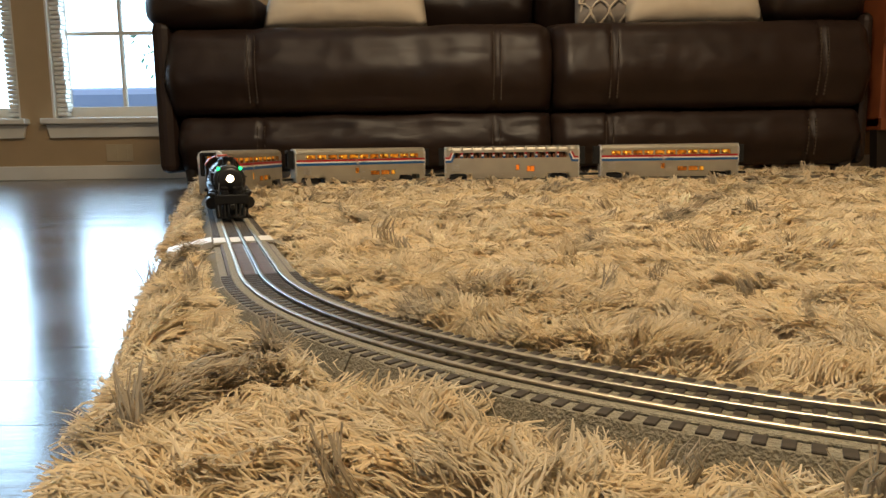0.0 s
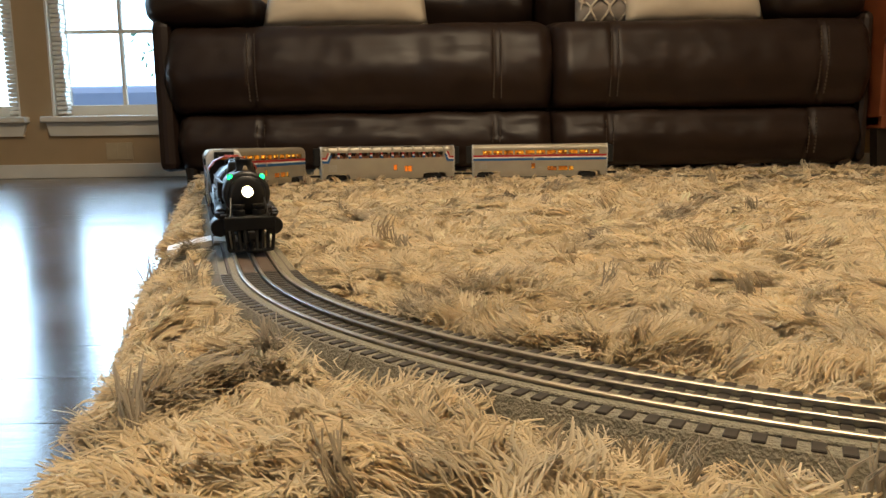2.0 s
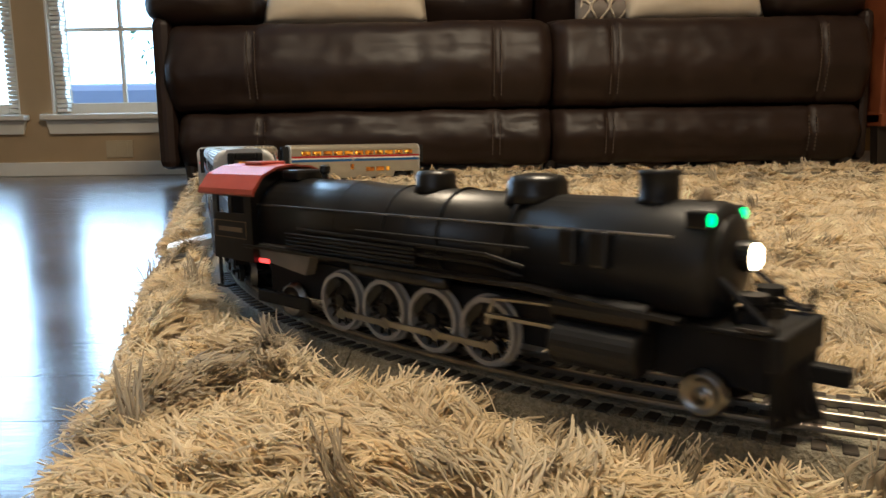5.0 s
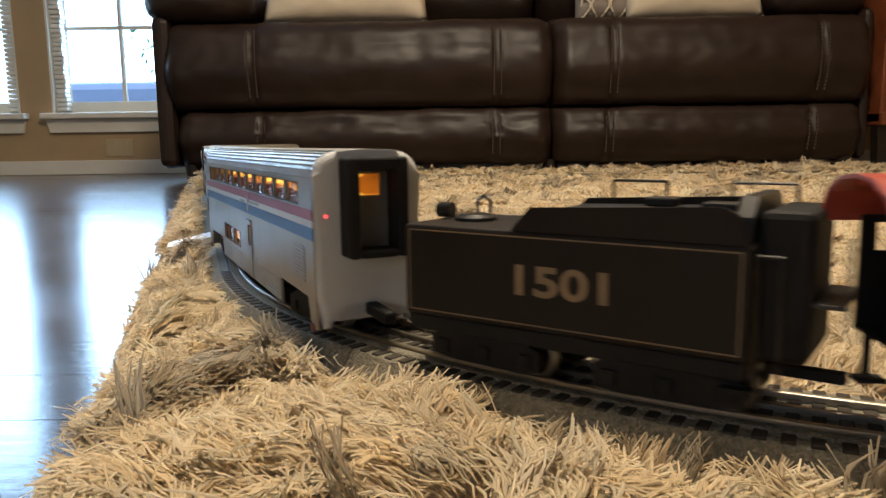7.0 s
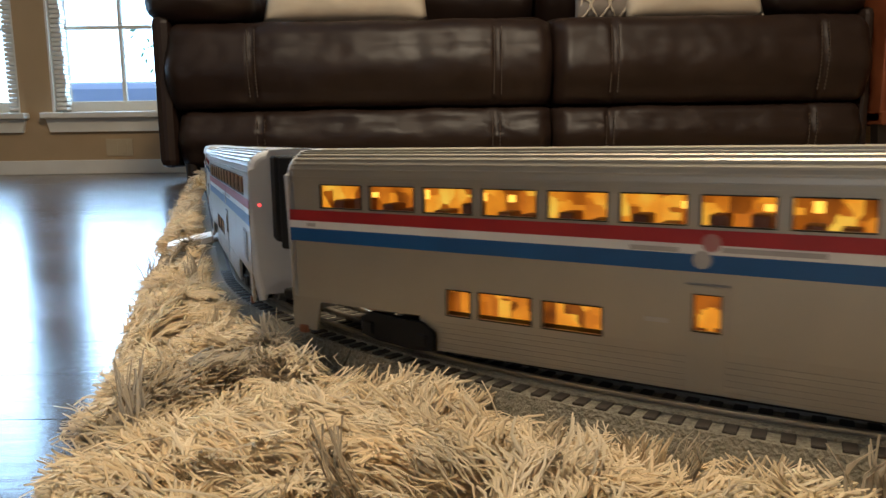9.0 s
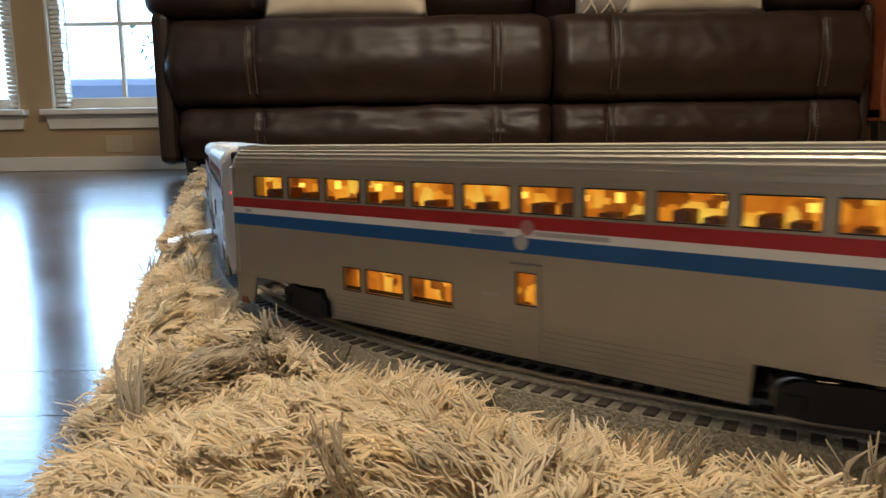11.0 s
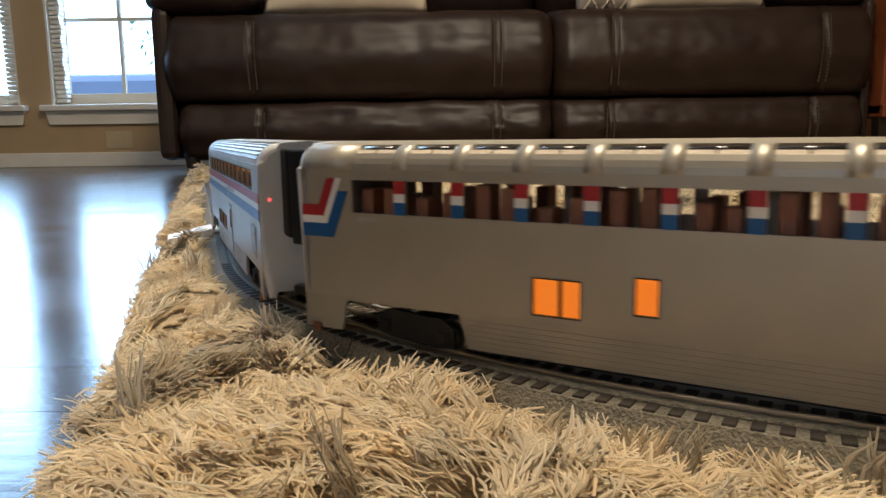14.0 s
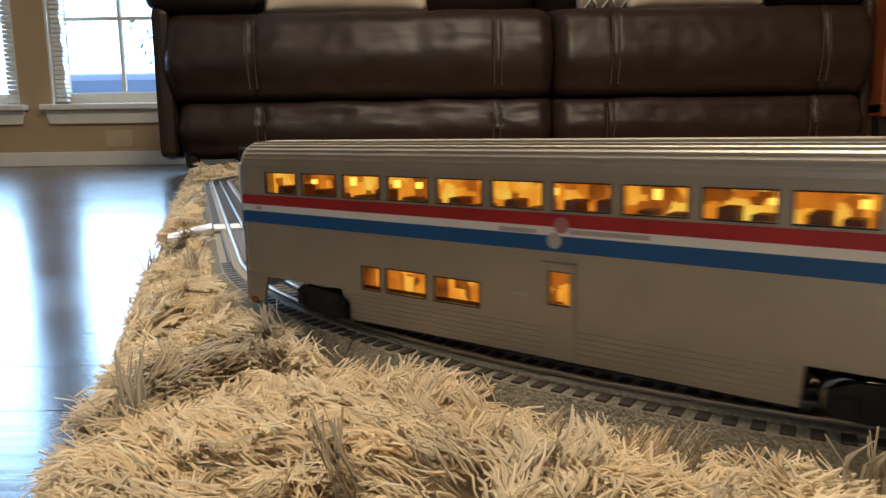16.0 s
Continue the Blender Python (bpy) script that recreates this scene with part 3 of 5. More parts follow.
# ---- track ----
def sweep(bm, s0, s1, step, profile, closed=True):
    """A section (offset to the right, height over the rail tops) drawn along the line from s0 to s1."""
    n = max(2, int((s1 - s0) / step))
    rings = []
    for i in range(n + 1):
        s = s0 + (s1 - s0) * i / n
        rings.append([bm.verts.new(beside(s, o, ZR + z)) for o, z in profile])
    m = len(profile)
    for a, b in zip(rings, rings[1:]):
        for k in range(m if closed else m - 1):
            bm.faces.new((a[k], a[(k + 1) % m], b[(k + 1) % m], b[k]))
    if closed:
        bm.faces.new(rings[0][::-1])
        bm.faces.new(rings[-1])
    return bm


S_BACK, S_FRONT = -3.453, 4.572
DECK0, DECK1 = -0.236, -0.004


def track():
    t = thing("model_railway_track", "three-rail model railway track with grey ballast bed and black ties", "toy track", pose(0, 0, 0))
    bed = [(-0.046, -0.026), (-0.0455, -0.022), (-0.0350, -0.0042), (-0.0335, -0.0036), (0.0335, -0.0036), (0.0350, -0.0042), (0.0455, -0.022), (0.046, -0.026)]
    cuts = [S_BACK] + [DECK0 - 0.254 * k for k in range(12, 0, -1)] + [DECK1] + [DECK1 + 0.28 * k for k in range(1, 16)] + [S_FRONT]
    for a, b in zip(cuts, cuts[1:]):
        if abs(b - DECK1) < 1e-6:
            b = DECK0
        part("roadbed", sweep(B(), a + 0.0006, b - 0.0006, 0.02, bed), M_BALLAST, t)
    flat = [(-0.046, -0.026), (-0.0455, -0.020), (-0.0345, -0.0062), (0.0345, -0.0062), (0.0455, -0.020), (0.046, -0.026)]
    part("crossing_bed", sweep(B(), DECK0 + 0.0006, DECK1 - 0.0006, 0.03, flat), M_BALLAST, t, "smooth grey crossing bed")
    for o0, o1 in ((-0.0145, -0.003), (0.003, 0.0145), (0.0205, 0.0275), (-0.0275, -0.0205)):
        part("crossing_deck", sweep(B(), DECK0, DECK1, 0.03, [(o0, -0.0078), (o0, -0.003), (o1, -0.003), (o1, -0.0078)]), M_DECK, t, "brown road deck between the rails")
    # white road boards with ramps to both sides
    for o0, o1 in ((-0.036, -0.0205), (-0.0145, -0.003), (0.003, 0.0145), (0.0205, 0.034)):
        part("crossing_board", sweep(B(), DECK0 - 0.052, DECK0 - 0.002, 0.02, [(o0, -0.009), (o0, -0.0012), (o1, -0.0012), (o1, -0.009)]), M_BOARD, t, "white road board")
    part("crossing_ramp", sweep(B(), DECK0 - 0.062, DECK0 - 0.012, 0.02, [(0.0365, -0.008), (0.0365, -0.0006), (0.088, -0.0115), (0.088, -0.0185)]), M_BOARD, t, "white sloping road ramp")
    part("crossing_ramp", sweep(B(), DECK0 - 0.04, DECK0 + 0.01, 0.02, [(-0.0365, -0.010), (-0.0365, -0.004), (-0.066, -0.014), (-0.066, -0.018)]), M_BALLAST, t, "grey sloping road ramp")
    rail = [(-0.0036, -0.0105), (-0.0036, -0.0093), (-0.0009, -0.0085), (-0.0009, -0.003), (-0.00165, -0.0022), (-0.0016, -0.0005), (-0.0009, 0.0),
            (0.0009, 0.0), (0.0016, -0.0005), (0.00165, -0.0022), (0.0009, -0.003), (0.0009, -0.0085), (0.0036, -0.0093), (0.0036, -0.0105)]
    for o, nm, mt in ((0.01725, "rail", M_RAIL), (-0.01725, "rail", M_RAIL), (0.0, "centre_rail", M_CENTRE)):
        part(nm, sweep(B(), S_BACK, S_FRONT, 0.012, [(o + a, z * 0.6) for a, z in rail]), mt, t, smooth=False)
    for o in (0.0222, -0.0222):
        part("rail_ledge", sweep(B(), S_BACK, S_FRONT, 0.02, [(o - 0.0032, -0.0063), (o - 0.0032, -0.0022), (o + 0.0022, -0.0022), (o + 0.0030, -0.0028), (o + 0.0030, -0.0063)]), M_BALLAST, t, "plain grey ledge beside the rail")
    # ties
    bm = box(B(), -0.0027, 0.0027, -0.0340, 0.0340, -0.0060, -0.0028, 0.0004, seg=1)
    me = bpy.data.meshes.new("tie")
    bmesh.ops.recalc_face_normals(bm, faces=bm.faces)
    bm.to_mesh(me)
    bm.free()
    me.materials.append(M_TIE)
    rest = B()
    k, s = 0, S_BACK + 0.004
    while s < S_FRONT - 0.004:
        if not DECK0 - 0.054 < s < DECK1 + 0.002:
            x, y, th = line(s)
            m = Matrix.Translation((x, y, ZR)) @ Matrix.Rotation(th, 4, "Z")
            if -1.05 < s < 1.62:
                ob = new("tie", me)
                ob.matrix_world = m
                ob.parent = t
            else:
                box(rest, -0.0027, 0.0027, -0.0340, 0.0340, -0.0060, -0.0028, m=m)
        s += 0.0098
    tagged(part("ties_rest", rest, M_TIE, t), kind="stuff")


# ---- shag rug ----
RUG = [(0.116, -0.6), (-0.954, 2.79), (2.3, 3.17), (2.9, -0.6)]


def clearance(pts):
    """Distance of each point to the track's middle line."""
    ss = np.arange(S_BACK, S_FRONT, 0.01)
    c = np.array([line(s)[:2] for s in ss])
    out = np.full(len(pts), 9.0)
    for i in range(0, len(pts), 4000):
        d = pts[i:i + 4000, None, :] - c[None]
        out[i:i + 4000] = np.sqrt((d ** 2).sum(2).min(1))
    return out


def swirl(x, y, f, ph):
    """Smooth values from -1 to 1 that wander over the plane."""
    return (np.sin(f * x * 1.3 + 2.1 * np.sin(f * y * 0.9 + ph) + ph) + np.sin(f * y * 1.1 + 1.7 * np.sin(f * x * 0.8 - ph) + 2 * ph)) / 2


def rug():
    r = tagged(new("shag_rug"), "cream long-pile shag rug with faint grey-brown lines", "rug")
    p = np.array(RUG)
    # woven ground with the matted foot of the pile
    k = 230
    a, b = np.meshgrid(np.linspace(0, 1, k + 1), np.linspace(0, 1, k + 1), indexing="ij")
    flat = ((1 - a) * (1 - b))[..., None] * p[0] + ((1 - a) * b)[..., None] * p[1] + (a * b)[..., None] * p[2] + (a * (1 - b))[..., None] * p[3]
    flat = flat.reshape(-1, 2)
    cl = clearance(flat)
    edge = np.minimum(np.minimum(a, 1 - a), np.minimum(b, 1 - b)).ravel()
    up = 0.026 + 0.008 * swirl(flat[:, 0], flat[:, 1], 30.0, 0.3) + 0.004 * swirl(flat[:, 0], flat[:, 1], 90.0, 1.3)
    up = np.where(cl < 0.05, 0.014, up) * np.clip(edge * 90 + 0.15, 0, 1)
    me = bpy.data.meshes.new("backing")
    idx = np.arange((k + 1) ** 2).reshape(k + 1, k + 1)
    quads = np.stack([idx[:-1, :-1], idx[1:, :-1], idx[1:, 1:], idx[:-1, 1:]], 2).reshape(-1, 4)
    me.from_pydata(np.column_stack([flat, up]).tolist(), [], quads.tolist())
    me.polygons.foreach_set("use_smooth", np.ones(len(quads), bool))
    me.materials.append(M_RUGBASE)
    new("backing", me).parent = r
    rng = np.random.default_rng(5)

    def inside(q):
        ok = np.ones(len(q), bool)
        for a, b in zip(p, np.roll(p, -1, 0)):
            e = b - a
            ok &= (e[0] * (q[:, 1] - a[1]) - e[1] * (q[:, 0] - a[0])) < 0.004
        return ok
    # strands, area, half width, length, strands in a lock, joints
    zones = [(150000, -0.30, 0.52, 0.12, 0.72, 0.00050, 0.0195, 18, 3), (70000, -0.55, 0.95, 0.62, 1.25, 0.00085, 0.020, 14, 3),
             (46000, -0.9, 1.5, 1.15, 2.0, 0.0013, 0.024, 12, 3), (34000, -1.2, 2.4, 1.9, 3.2, 0.0023, 0.028, 10, 3), (6000, 0.85, 2.9, -0.4, 1.2, 0.0030, 0.03, 8, 3)]
    along = (p[1] - p[0]) / np.linalg.norm(p[1] - p[0])
    out = np.array([-along[1], along[0]])
    verts, faces, cols, base = [], [], [], 0
    for zi, (n, x0, x1, y0, y1, wd, ln, per, seg) in enumerate(zones):
        # strands gather in soft locks
        nt = n // per
        tufts = rng.uniform((x0, y0), (x1, y1), (nt, 2))
        tid = np.repeat(np.arange(nt), per)
        q = tufts[tid] + rng.normal(0, 0.0038 * (1 + 0.4 * zi), (nt * per, 2))
        keep = inside(q)
        cl = clearance(q)
        ramp = np.array(beside(DECK0 - 0.034, 0.06, 0)[:2])
        keep &= (cl > 0.0435) & (np.hypot(q[:, 0] - ramp[0], q[:, 1] - ramp[1]) > 0.070)
        q, tid, cl = q[keep], tid[keep], cl[keep]
        m = len(q)
        tx, ty = tufts[tid].T
        x, y = q.T
        tcl = clearance(tufts)[tid]
        ang = np.pi * 1.2 * swirl(tx, ty, 9.0, 0.4) + 0.9 * swirl(tx, ty, 31.0, 1.7) + rng.normal(0, 0.5, nt)[tid] + rng.normal(0, 0.24, m)
        rim = np.clip(-((x - p[0, 0]) * out[0] + (y - p[0, 1]) * out[1]) / 0.035, 0, 1)
        lie = np.clip(0.93 + 0.13 * swirl(tx, ty, 13.0, 2.2) + rng.normal(0, 0.17, nt)[tid] + rng.normal(0, 0.06, m), 0.2, 1.12)
        stray = (rng.uniform(0, 1, nt) < 0.004)[tid]
        # a brushed-up ridge runs beside the outer foot of the track
        ridge = np.exp(-((tcl - 0.072) / 0.026) ** 2) * (ty < 0.50) * (tx > -0.10) * (0.6 + 0.4 * swirl(tx, ty, 40.0, 0.7))
        lie = np.where(stray, 0.35, lie - 0.42 * ridge + 0.12 * (1 - rim))
        near = np.clip(1 - (tcl - 0.043) / 0.022, 0, 1)
        h = 1e-3
        gx, gy = clearance(tufts + (h, 0)), clearance(tufts + (0, h))
        away = np.arctan2(gy[tid] - tcl, gx[tid] - tcl)
        ang = np.where(near > 0.45, away + rng.normal(0, 1.0, nt)[tid], ang)
        long = (ln * rng.uniform(0.7, 1.3, nt))[tid] * rng.uniform(0.75, 1.1, m) * (1 - 0.3 * near) * np.where(stray, 1.4, 1.0)
        f = np.linspace(0, 1, seg + 1)
        bend = np.clip(lie[:, None] * np.pi / 2 * (0.45 + 0.72 * f[None, :]) + rng.normal(0, 0.10, (m, 1)), 0, 1.70)
        dl = long[:, None] / seg
        curl = ((rng.normal(0, 1.2, nt))[tid] + rng.normal(0, 0.5, m))[:, None] * f[None, :] ** 1.6
        wave = 0.5 * np.sin(f[None, :] * 5.0 + rng.uniform(0, 6.28, nt)[tid][:, None])
        dx, dy = np.cos(ang[:, None] + curl + wave), np.sin(ang[:, None] + curl + wave)
        sx, sy, sz = np.sin(bend) * dx * dl, np.sin(bend) * dy * dl, np.cos(bend) * dl
        zero = np.zeros((m, 1))
        hx, hy, hz = [np.concatenate([zero, np.cumsum(v[:, 1:], 1)], 1) for v in (sx, sy, sz)]
        lump = (0.014 + 0.009 * swirl(tx, ty, 30.0, 0.3) + rng.uniform(0, 0.008, nt)[tid] + rng.uniform(0, 0.002, m)) * (1 - 0.6 * near) * (0.1 + 0.9 * rim)
        # the ends of a lock draw together
        pull = 0.42 * f[None, :] ** 1.2
        cx = x[:, None] + (tx - x)[:, None] * pull + hx
        cy = y[:, None] + (ty - y)[:, None] * pull + hy
        cz = 0.0165 * (0.5 + 0.5 * rim)[:, None] + hz + lump[:, None]
        # strands past the left edge shift back, to fit its line in view
        over = ((cx - p[0, 0]) * out[0] + (cy - p[0, 1]) * out[1]).max(1) - rng.uniform(-0.003, 0.008, m)
        back = np.where(stray, 0.0, np.maximum(over, 0))[:, None]
        cx, cy = cx - out[0] * back, cy - out[1] * back
        w = wd * rng.uniform(0.7, 1.35, m)[:, None] * np.interp(f, (0, 0.35, 0.75, 1), (0.8, 1.1, 1.15, 0.75))[None, :]
        T = np.stack([np.sin(bend) * dx, np.sin(bend) * dy, np.cos(bend)], 2)
        S0 = np.stack([-dy, dx, np.zeros_like(dx)], 2)
        N0 = np.cross(T, S0)
        tw = rng.uniform(-0.7, 0.7, m)[:, None, None]
        S, N = S0 * np.cos(tw) + N0 * np.sin(tw), N0 * np.cos(tw) - S0 * np.sin(tw)
        c = np.stack([cx, cy, cz], 2)
        w = w[..., None]
        # each strand is a rounded strip: two edges and a raised middle
        P = np.stack([c - w * S, c + 0.75 * w * N, c + w * S], 2)
        r3 = 3 * (seg + 1)
        idx = base + np.arange(m) * r3
        for k in range(seg):
            for e in (0, 1):
                a = 3 * k + e
                faces.append(np.stack([idx + a, idx + a + 1, idx + a + 4, idx + a + 3], 1))
        verts.append(P.reshape(-1, 3))
        base += m * r3
        # colour: cream, with grey-brown lattice lines woven in
        wob = 0.014 * swirl(tx, ty, 6.0, 0.9)
        g1 = np.abs(((0.86 * tx - 0.51 * ty + 0.277 + wob) / 0.395 + 0.5) % 1 - 0.5) * 0.395
        g2 = np.abs(((0.73 * tx + 0.683 * ty - 0.425 + wob) / 0.395 + 0.5) % 1 - 0.5) * 0.395
        lattice = np.maximum(np.clip(1.15 - g1 / 0.030, 0, 1) ** 0.6, 0.4 * np.clip(1.15 - g2 / 0.024, 0, 1) ** 0.6) * np.clip(0.75 + 0.6 * swirl(tx, ty, 11.0, 2.0), 0.15, 1)
        blot = np.clip(swirl(tx, ty, 7.0, 3.0) * 1.4 - 0.8 + 0.35 * rng.normal(0, 1, nt)[tid], 0, 1)
        k = np.clip(np.maximum(0.95 * lattice * rng.uniform(0.45, 1, nt)[tid] + 0.22 * blot, 0.6 * stray), 0, 0.92)[:, None] * rng.uniform(0.8, 1.0, (nt, 1))[tid]
        tone = rng.normal(0.92, 0.07, (nt, 1))[tid] * rng.normal(1, 0.05, (m, 1))
        warm = np.clip(rng.uniform(0, 1, (nt, 1))[tid] + rng.normal(0, 0.15, (m, 1)), 0, 1)
        cream = np.array([0.79, 0.63, 0.39]) * (1 - warm) + np.array([0.87, 0.765, 0.57]) * warm
        grey = np.array([0.22, 0.185, 0.15])
        cols.append(np.repeat(np.clip((cream * (1 - k) + grey * k) * tone, 0.02, 0.88), r3, 0))
    V, Fc, C = np.concatenate(verts), np.concatenate(faces), np.concatenate(cols)
    me = bpy.data.meshes.new("pile")
    me.vertices.add(len(V))
    me.vertices.foreach_set("co", V.astype(np.float32).ravel())
    me.loops.add(len(Fc) * 4)
    me.loops.foreach_set("vertex_index", Fc.astype(np.int32).ravel())
    me.polygons.add(len(Fc))
    me.polygons.foreach_set("loop_start", (np.arange(len(Fc)) * 4).astype(np.int32))
    me.polygons.foreach_set("use_smooth", np.ones(len(Fc), bool))
    at = me.attributes.new("yarn", "FLOAT_COLOR", "POINT")
    at.data.foreach_set("color", np.concatenate([C, np.ones((len(C), 1))], 1).astype(np.float32).ravel())
    me.update(calc_edges=True)
    me.materials.append(M_YARN)
    ob = new("pile", me)
    ob.parent = r
    tagged(ob, kind="stuff")


rug()
track()


# ---- train ----
CARPITCH, SD = 0.4968, 0.3849
movers, bogies, turning, rods = [], [], [], []
HW = 0.032                      # half the width of a car
CROWN = 0.106


def shoulder(z_eave, z_top, hw, n=7):
    """Half of a car roof's section, from the eave up to the middle."""
    r = z_top - z_eave
    pts = []
    for k in range(n + 1):
        a = math.pi / 2 * k / n
        pts.append((hw - 0.45 * hw * (1 - math.cos(a)), z_eave + 0.92 * r * math.sin(a)))
    return pts + [(0.0, z_top)]


def wheel_bm(r, y, w=0.0045):
    bm = B()
    sg = 1 if y > 0 else -1
    lathe(bm, (0, y - sg * w / 2, 0), (0, sg, 0), [(0, r + 0.0012), (0.001, r + 0.0012), (0.0012, r), (w, r), (w, r * 0.82), (w - 0.0008, r * 0.78), (w - 0.0008, r * 0.3), (w + 0.0006, r * 0.26), (w + 0.0006, 0.0004)], 20)
    return bm


def truck(parent, x, wheels, r, frame_len, name="truck"):
    """A wheeled truck under a car, with side frames that hide most of its wheels."""
    t = new(name)
    t.parent, t.location = parent, (x, 0, 0)
    part("bolster", box(B(), -0.006, 0.006, -0.022, 0.022, r, r + 0.008, 0.001), M_BLACK, t)
    for y in (-0.0265, 0.0265):
        bm = B()
        a = frame_len / 2
        prism(bm, [(-a, r - 0.0045), (-a, r + 0.005), (-a * 0.7, r + 0.009), (a * 0.7, r + 0.009), (a, r + 0.005), (a, r - 0.0045), (a * 0.55, r - 0.0062), (-a * 0.55, r - 0.0062)], "y", y - 0.0015, y + 0.0015)
        for q in wheels:
            box(bm, q - 0.0035, q + 0.0035, y - 0.003, y + 0.003, r - 0.0035, r + 0.0035, 0.0008)
        part("side_frame", bm, M_BLACK, t)
    for q in wheels:
        for y in (-0.0173, 0.0173):
            w = part("wheel", wheel_bm(r, y), M_ROD, t, "bright steel wheel", True)
            w.location = (q, 0, r)
        part("axle", cyl(B(), (q, -0.024, r), (q, 0.024, r), 0.0016, n=10), M_BLACK, t)
    return t


def coach(lounge):
    XF, XR = 0.206, -0.2215         # the car's front and rear ends
    if lounge:
        c = thing("lounge_car", "silver two-deck model lounge car with large wraparound windows", "train car", pose(0, 0, 0))
    else:
        c = thing("passenger_car", "silver two-deck model passenger car with red, white and blue stripes", "train car", pose(0, 0, 0), group="lit passenger cars")
    zb, ze = 0.0035, 0.0915
    wells = [(-0.1975, -0.131), (0.1165, 0.186)] if not lounge else [(-0.1895, -0.1195), (0.1185, 0.187)]
    if lounge:
        up = [(-0.1839 + 0.0338 * k, -0.1839 + 0.0338 * k + 0.0270, 0.0686, 0.0860) for k in range(11)]
        low = [(-0.0798, -0.0672, 0.0254, 0.0425), (-0.0658, -0.0568, 0.0254, 0.0425), (-0.0318, -0.0218, 0.0305, 0.0466)]
    else:
        up = [(-0.1946 + 0.0338 * k, -0.1946 + 0.0338 * k + 0.0276, 0.0742, 0.0863) for k in range(11)]
        low = [(-0.1140, -0.1008, 0.0227, 0.0354), (-0.0957, -0.0680, 0.0227, 0.0357), (-0.0618, -0.0335, 0.0227, 0.0352), (0.0064, 0.0170, 0.0300, 0.0452)]
    for sg in (-1, 1):
        y = sg * HW
        th = -sg * 0.0016
        part("side_wall", pierced(B(), XR + 0.003, XF - 0.003, 0.0225, ze, [h for h in up + low], y, th), M_SILVER, c, "silver painted side wall")
        # skirt in three panels between the sloping ends of the truck wells
        (w0, w1), (w2, w3) = wells
        ends = XR + 0.003, XF - 0.003
        t0, t1 = sorted((y, y + th))
        for poly in ([(ends[0], 0.0225), (ends[0], zb), (w0 - 0.004, zb), (w0, 0.0205), (w0, 0.0225)],
                     [(w1, 0.0225), (w1, 0.0205), (w1 + 0.005, zb), (w2 - 0.001, zb), (w2, 0.0205), (w2, 0.0225)],
                     [(w3, 0.0225), (w3, 0.0205), (w3 + 0.006, zb), (ends[1], zb), (ends[1], 0.0225)]):
            part("lower_side", prism(B(), poly, "y", t0, t1), M_FLUTE, c, "fluted silver lower side")
        part("well_header", box(B(), w0, w1, t0, t1, 0.0205, 0.0225), M_FLUTE, c)
        part("well_header", box(B(), w2, w3, t0, t1, 0.0205, 0.0225), M_FLUTE, c)
        r0, r1 = sorted((y, y + sg * 0.0004))
        for k in range(6):
            z = zb + 0.0006 + 0.0026 * k
            part("flute", box(B(), w1 + 0.005, w2 - 0.002, r0, r1, z, z + 0.0013), M_FLUTE, c)
        # corner steps
        for x in (XR + 0.008, XF - 0.014):
            part("corner_step", box(B(), x, x + 0.006, y - 0.0012, y + 0.0012, 0.0015, 0.0060, 0.0004), M_SEAT, c, "brown corner step")
        # dark rubber round each window
        for h in up + low:
            if lounge and h in up:
                continue
            e = 0.0006
            part("window_gasket", pierced(B(), h[0] - e, h[1] + e, h[2] - e, h[3] + e, [h], y + sg * 0.0001, sg * 0.0003), M_BLACK, c)
        # stripes, proud of the wall
        o = y + sg * 0.0004
        ya, yb = sorted((y + sg * 0.0001, o))
        if not lounge:
            for nm, mt, z0, z1 in (("red_stripe", M_RED, 0.0663, 0.0724), ("white_stripe", M_PALE, 0.0622, 0.0663), ("blue_stripe", M_BLUE, 0.0548, 0.0622)):
                part(nm, box(B(), XR + 0.0035, XF - 0.0035, ya, yb, z0, z1), mt, c)
        else:
            for e, reach in ((-1, -XR), (1, XF)):
                for nm, mt, z0, z1, zt in (("red_stripe", M_RED, 0.0663, 0.0724, 0.0868), ("white_stripe", M_PALE, 0.0622, 0.0663, 0.0868), ("blue_stripe", M_BLUE, 0.0548, 0.0622, 0.080)):
                    foot = lambda z: reach - 0.0150 - (0.0724 - z) * 0.55
                    head = lambda z: foot(z) - (zt - z) * 0.42
                    poly = [(e * (reach - 0.0035), z0), (e * foot(z0), z0), (e * head(z0), zt), (e * head(z1), zt), (e * foot(z1), z1), (e * (reach - 0.0035), z1)]
                    part(nm, prism(B(), poly, "y", ya, yb), mt, c)
            for a, b in zip(up, up[1:]):
                for nm, mt, z0, z1 in (("red_band", M_RED, 0.0795, 0.0860), ("white_band", M_PALE, 0.0750, 0.0795), ("blue_band", M_BLUE, 0.0686, 0.0750)):
                    part(nm, box(B(), a[1], b[0], ya, yb, z0, z1), mt, c)
        # glazing, set back
        for h in up + low:
            yy = y - sg * 0.0012
            gl = part("window_pane", box(B(), h[0], h[1], min(yy, yy - sg * 0.0003), max(yy, yy - sg * 0.0003), h[2], h[3]), M_GLASS, c)
            gl.visible_shadow = False
        # grille and small fittings
        gx0, gx1 = (0.158, 0.182)
        part("grille_back", box(B(), gx0, gx1, min(y, y + sg * 0.0003), max(y, y + sg * 0.0003), 0.0280, 0.0495), M_FAINT, c, "grey ventilation grille")
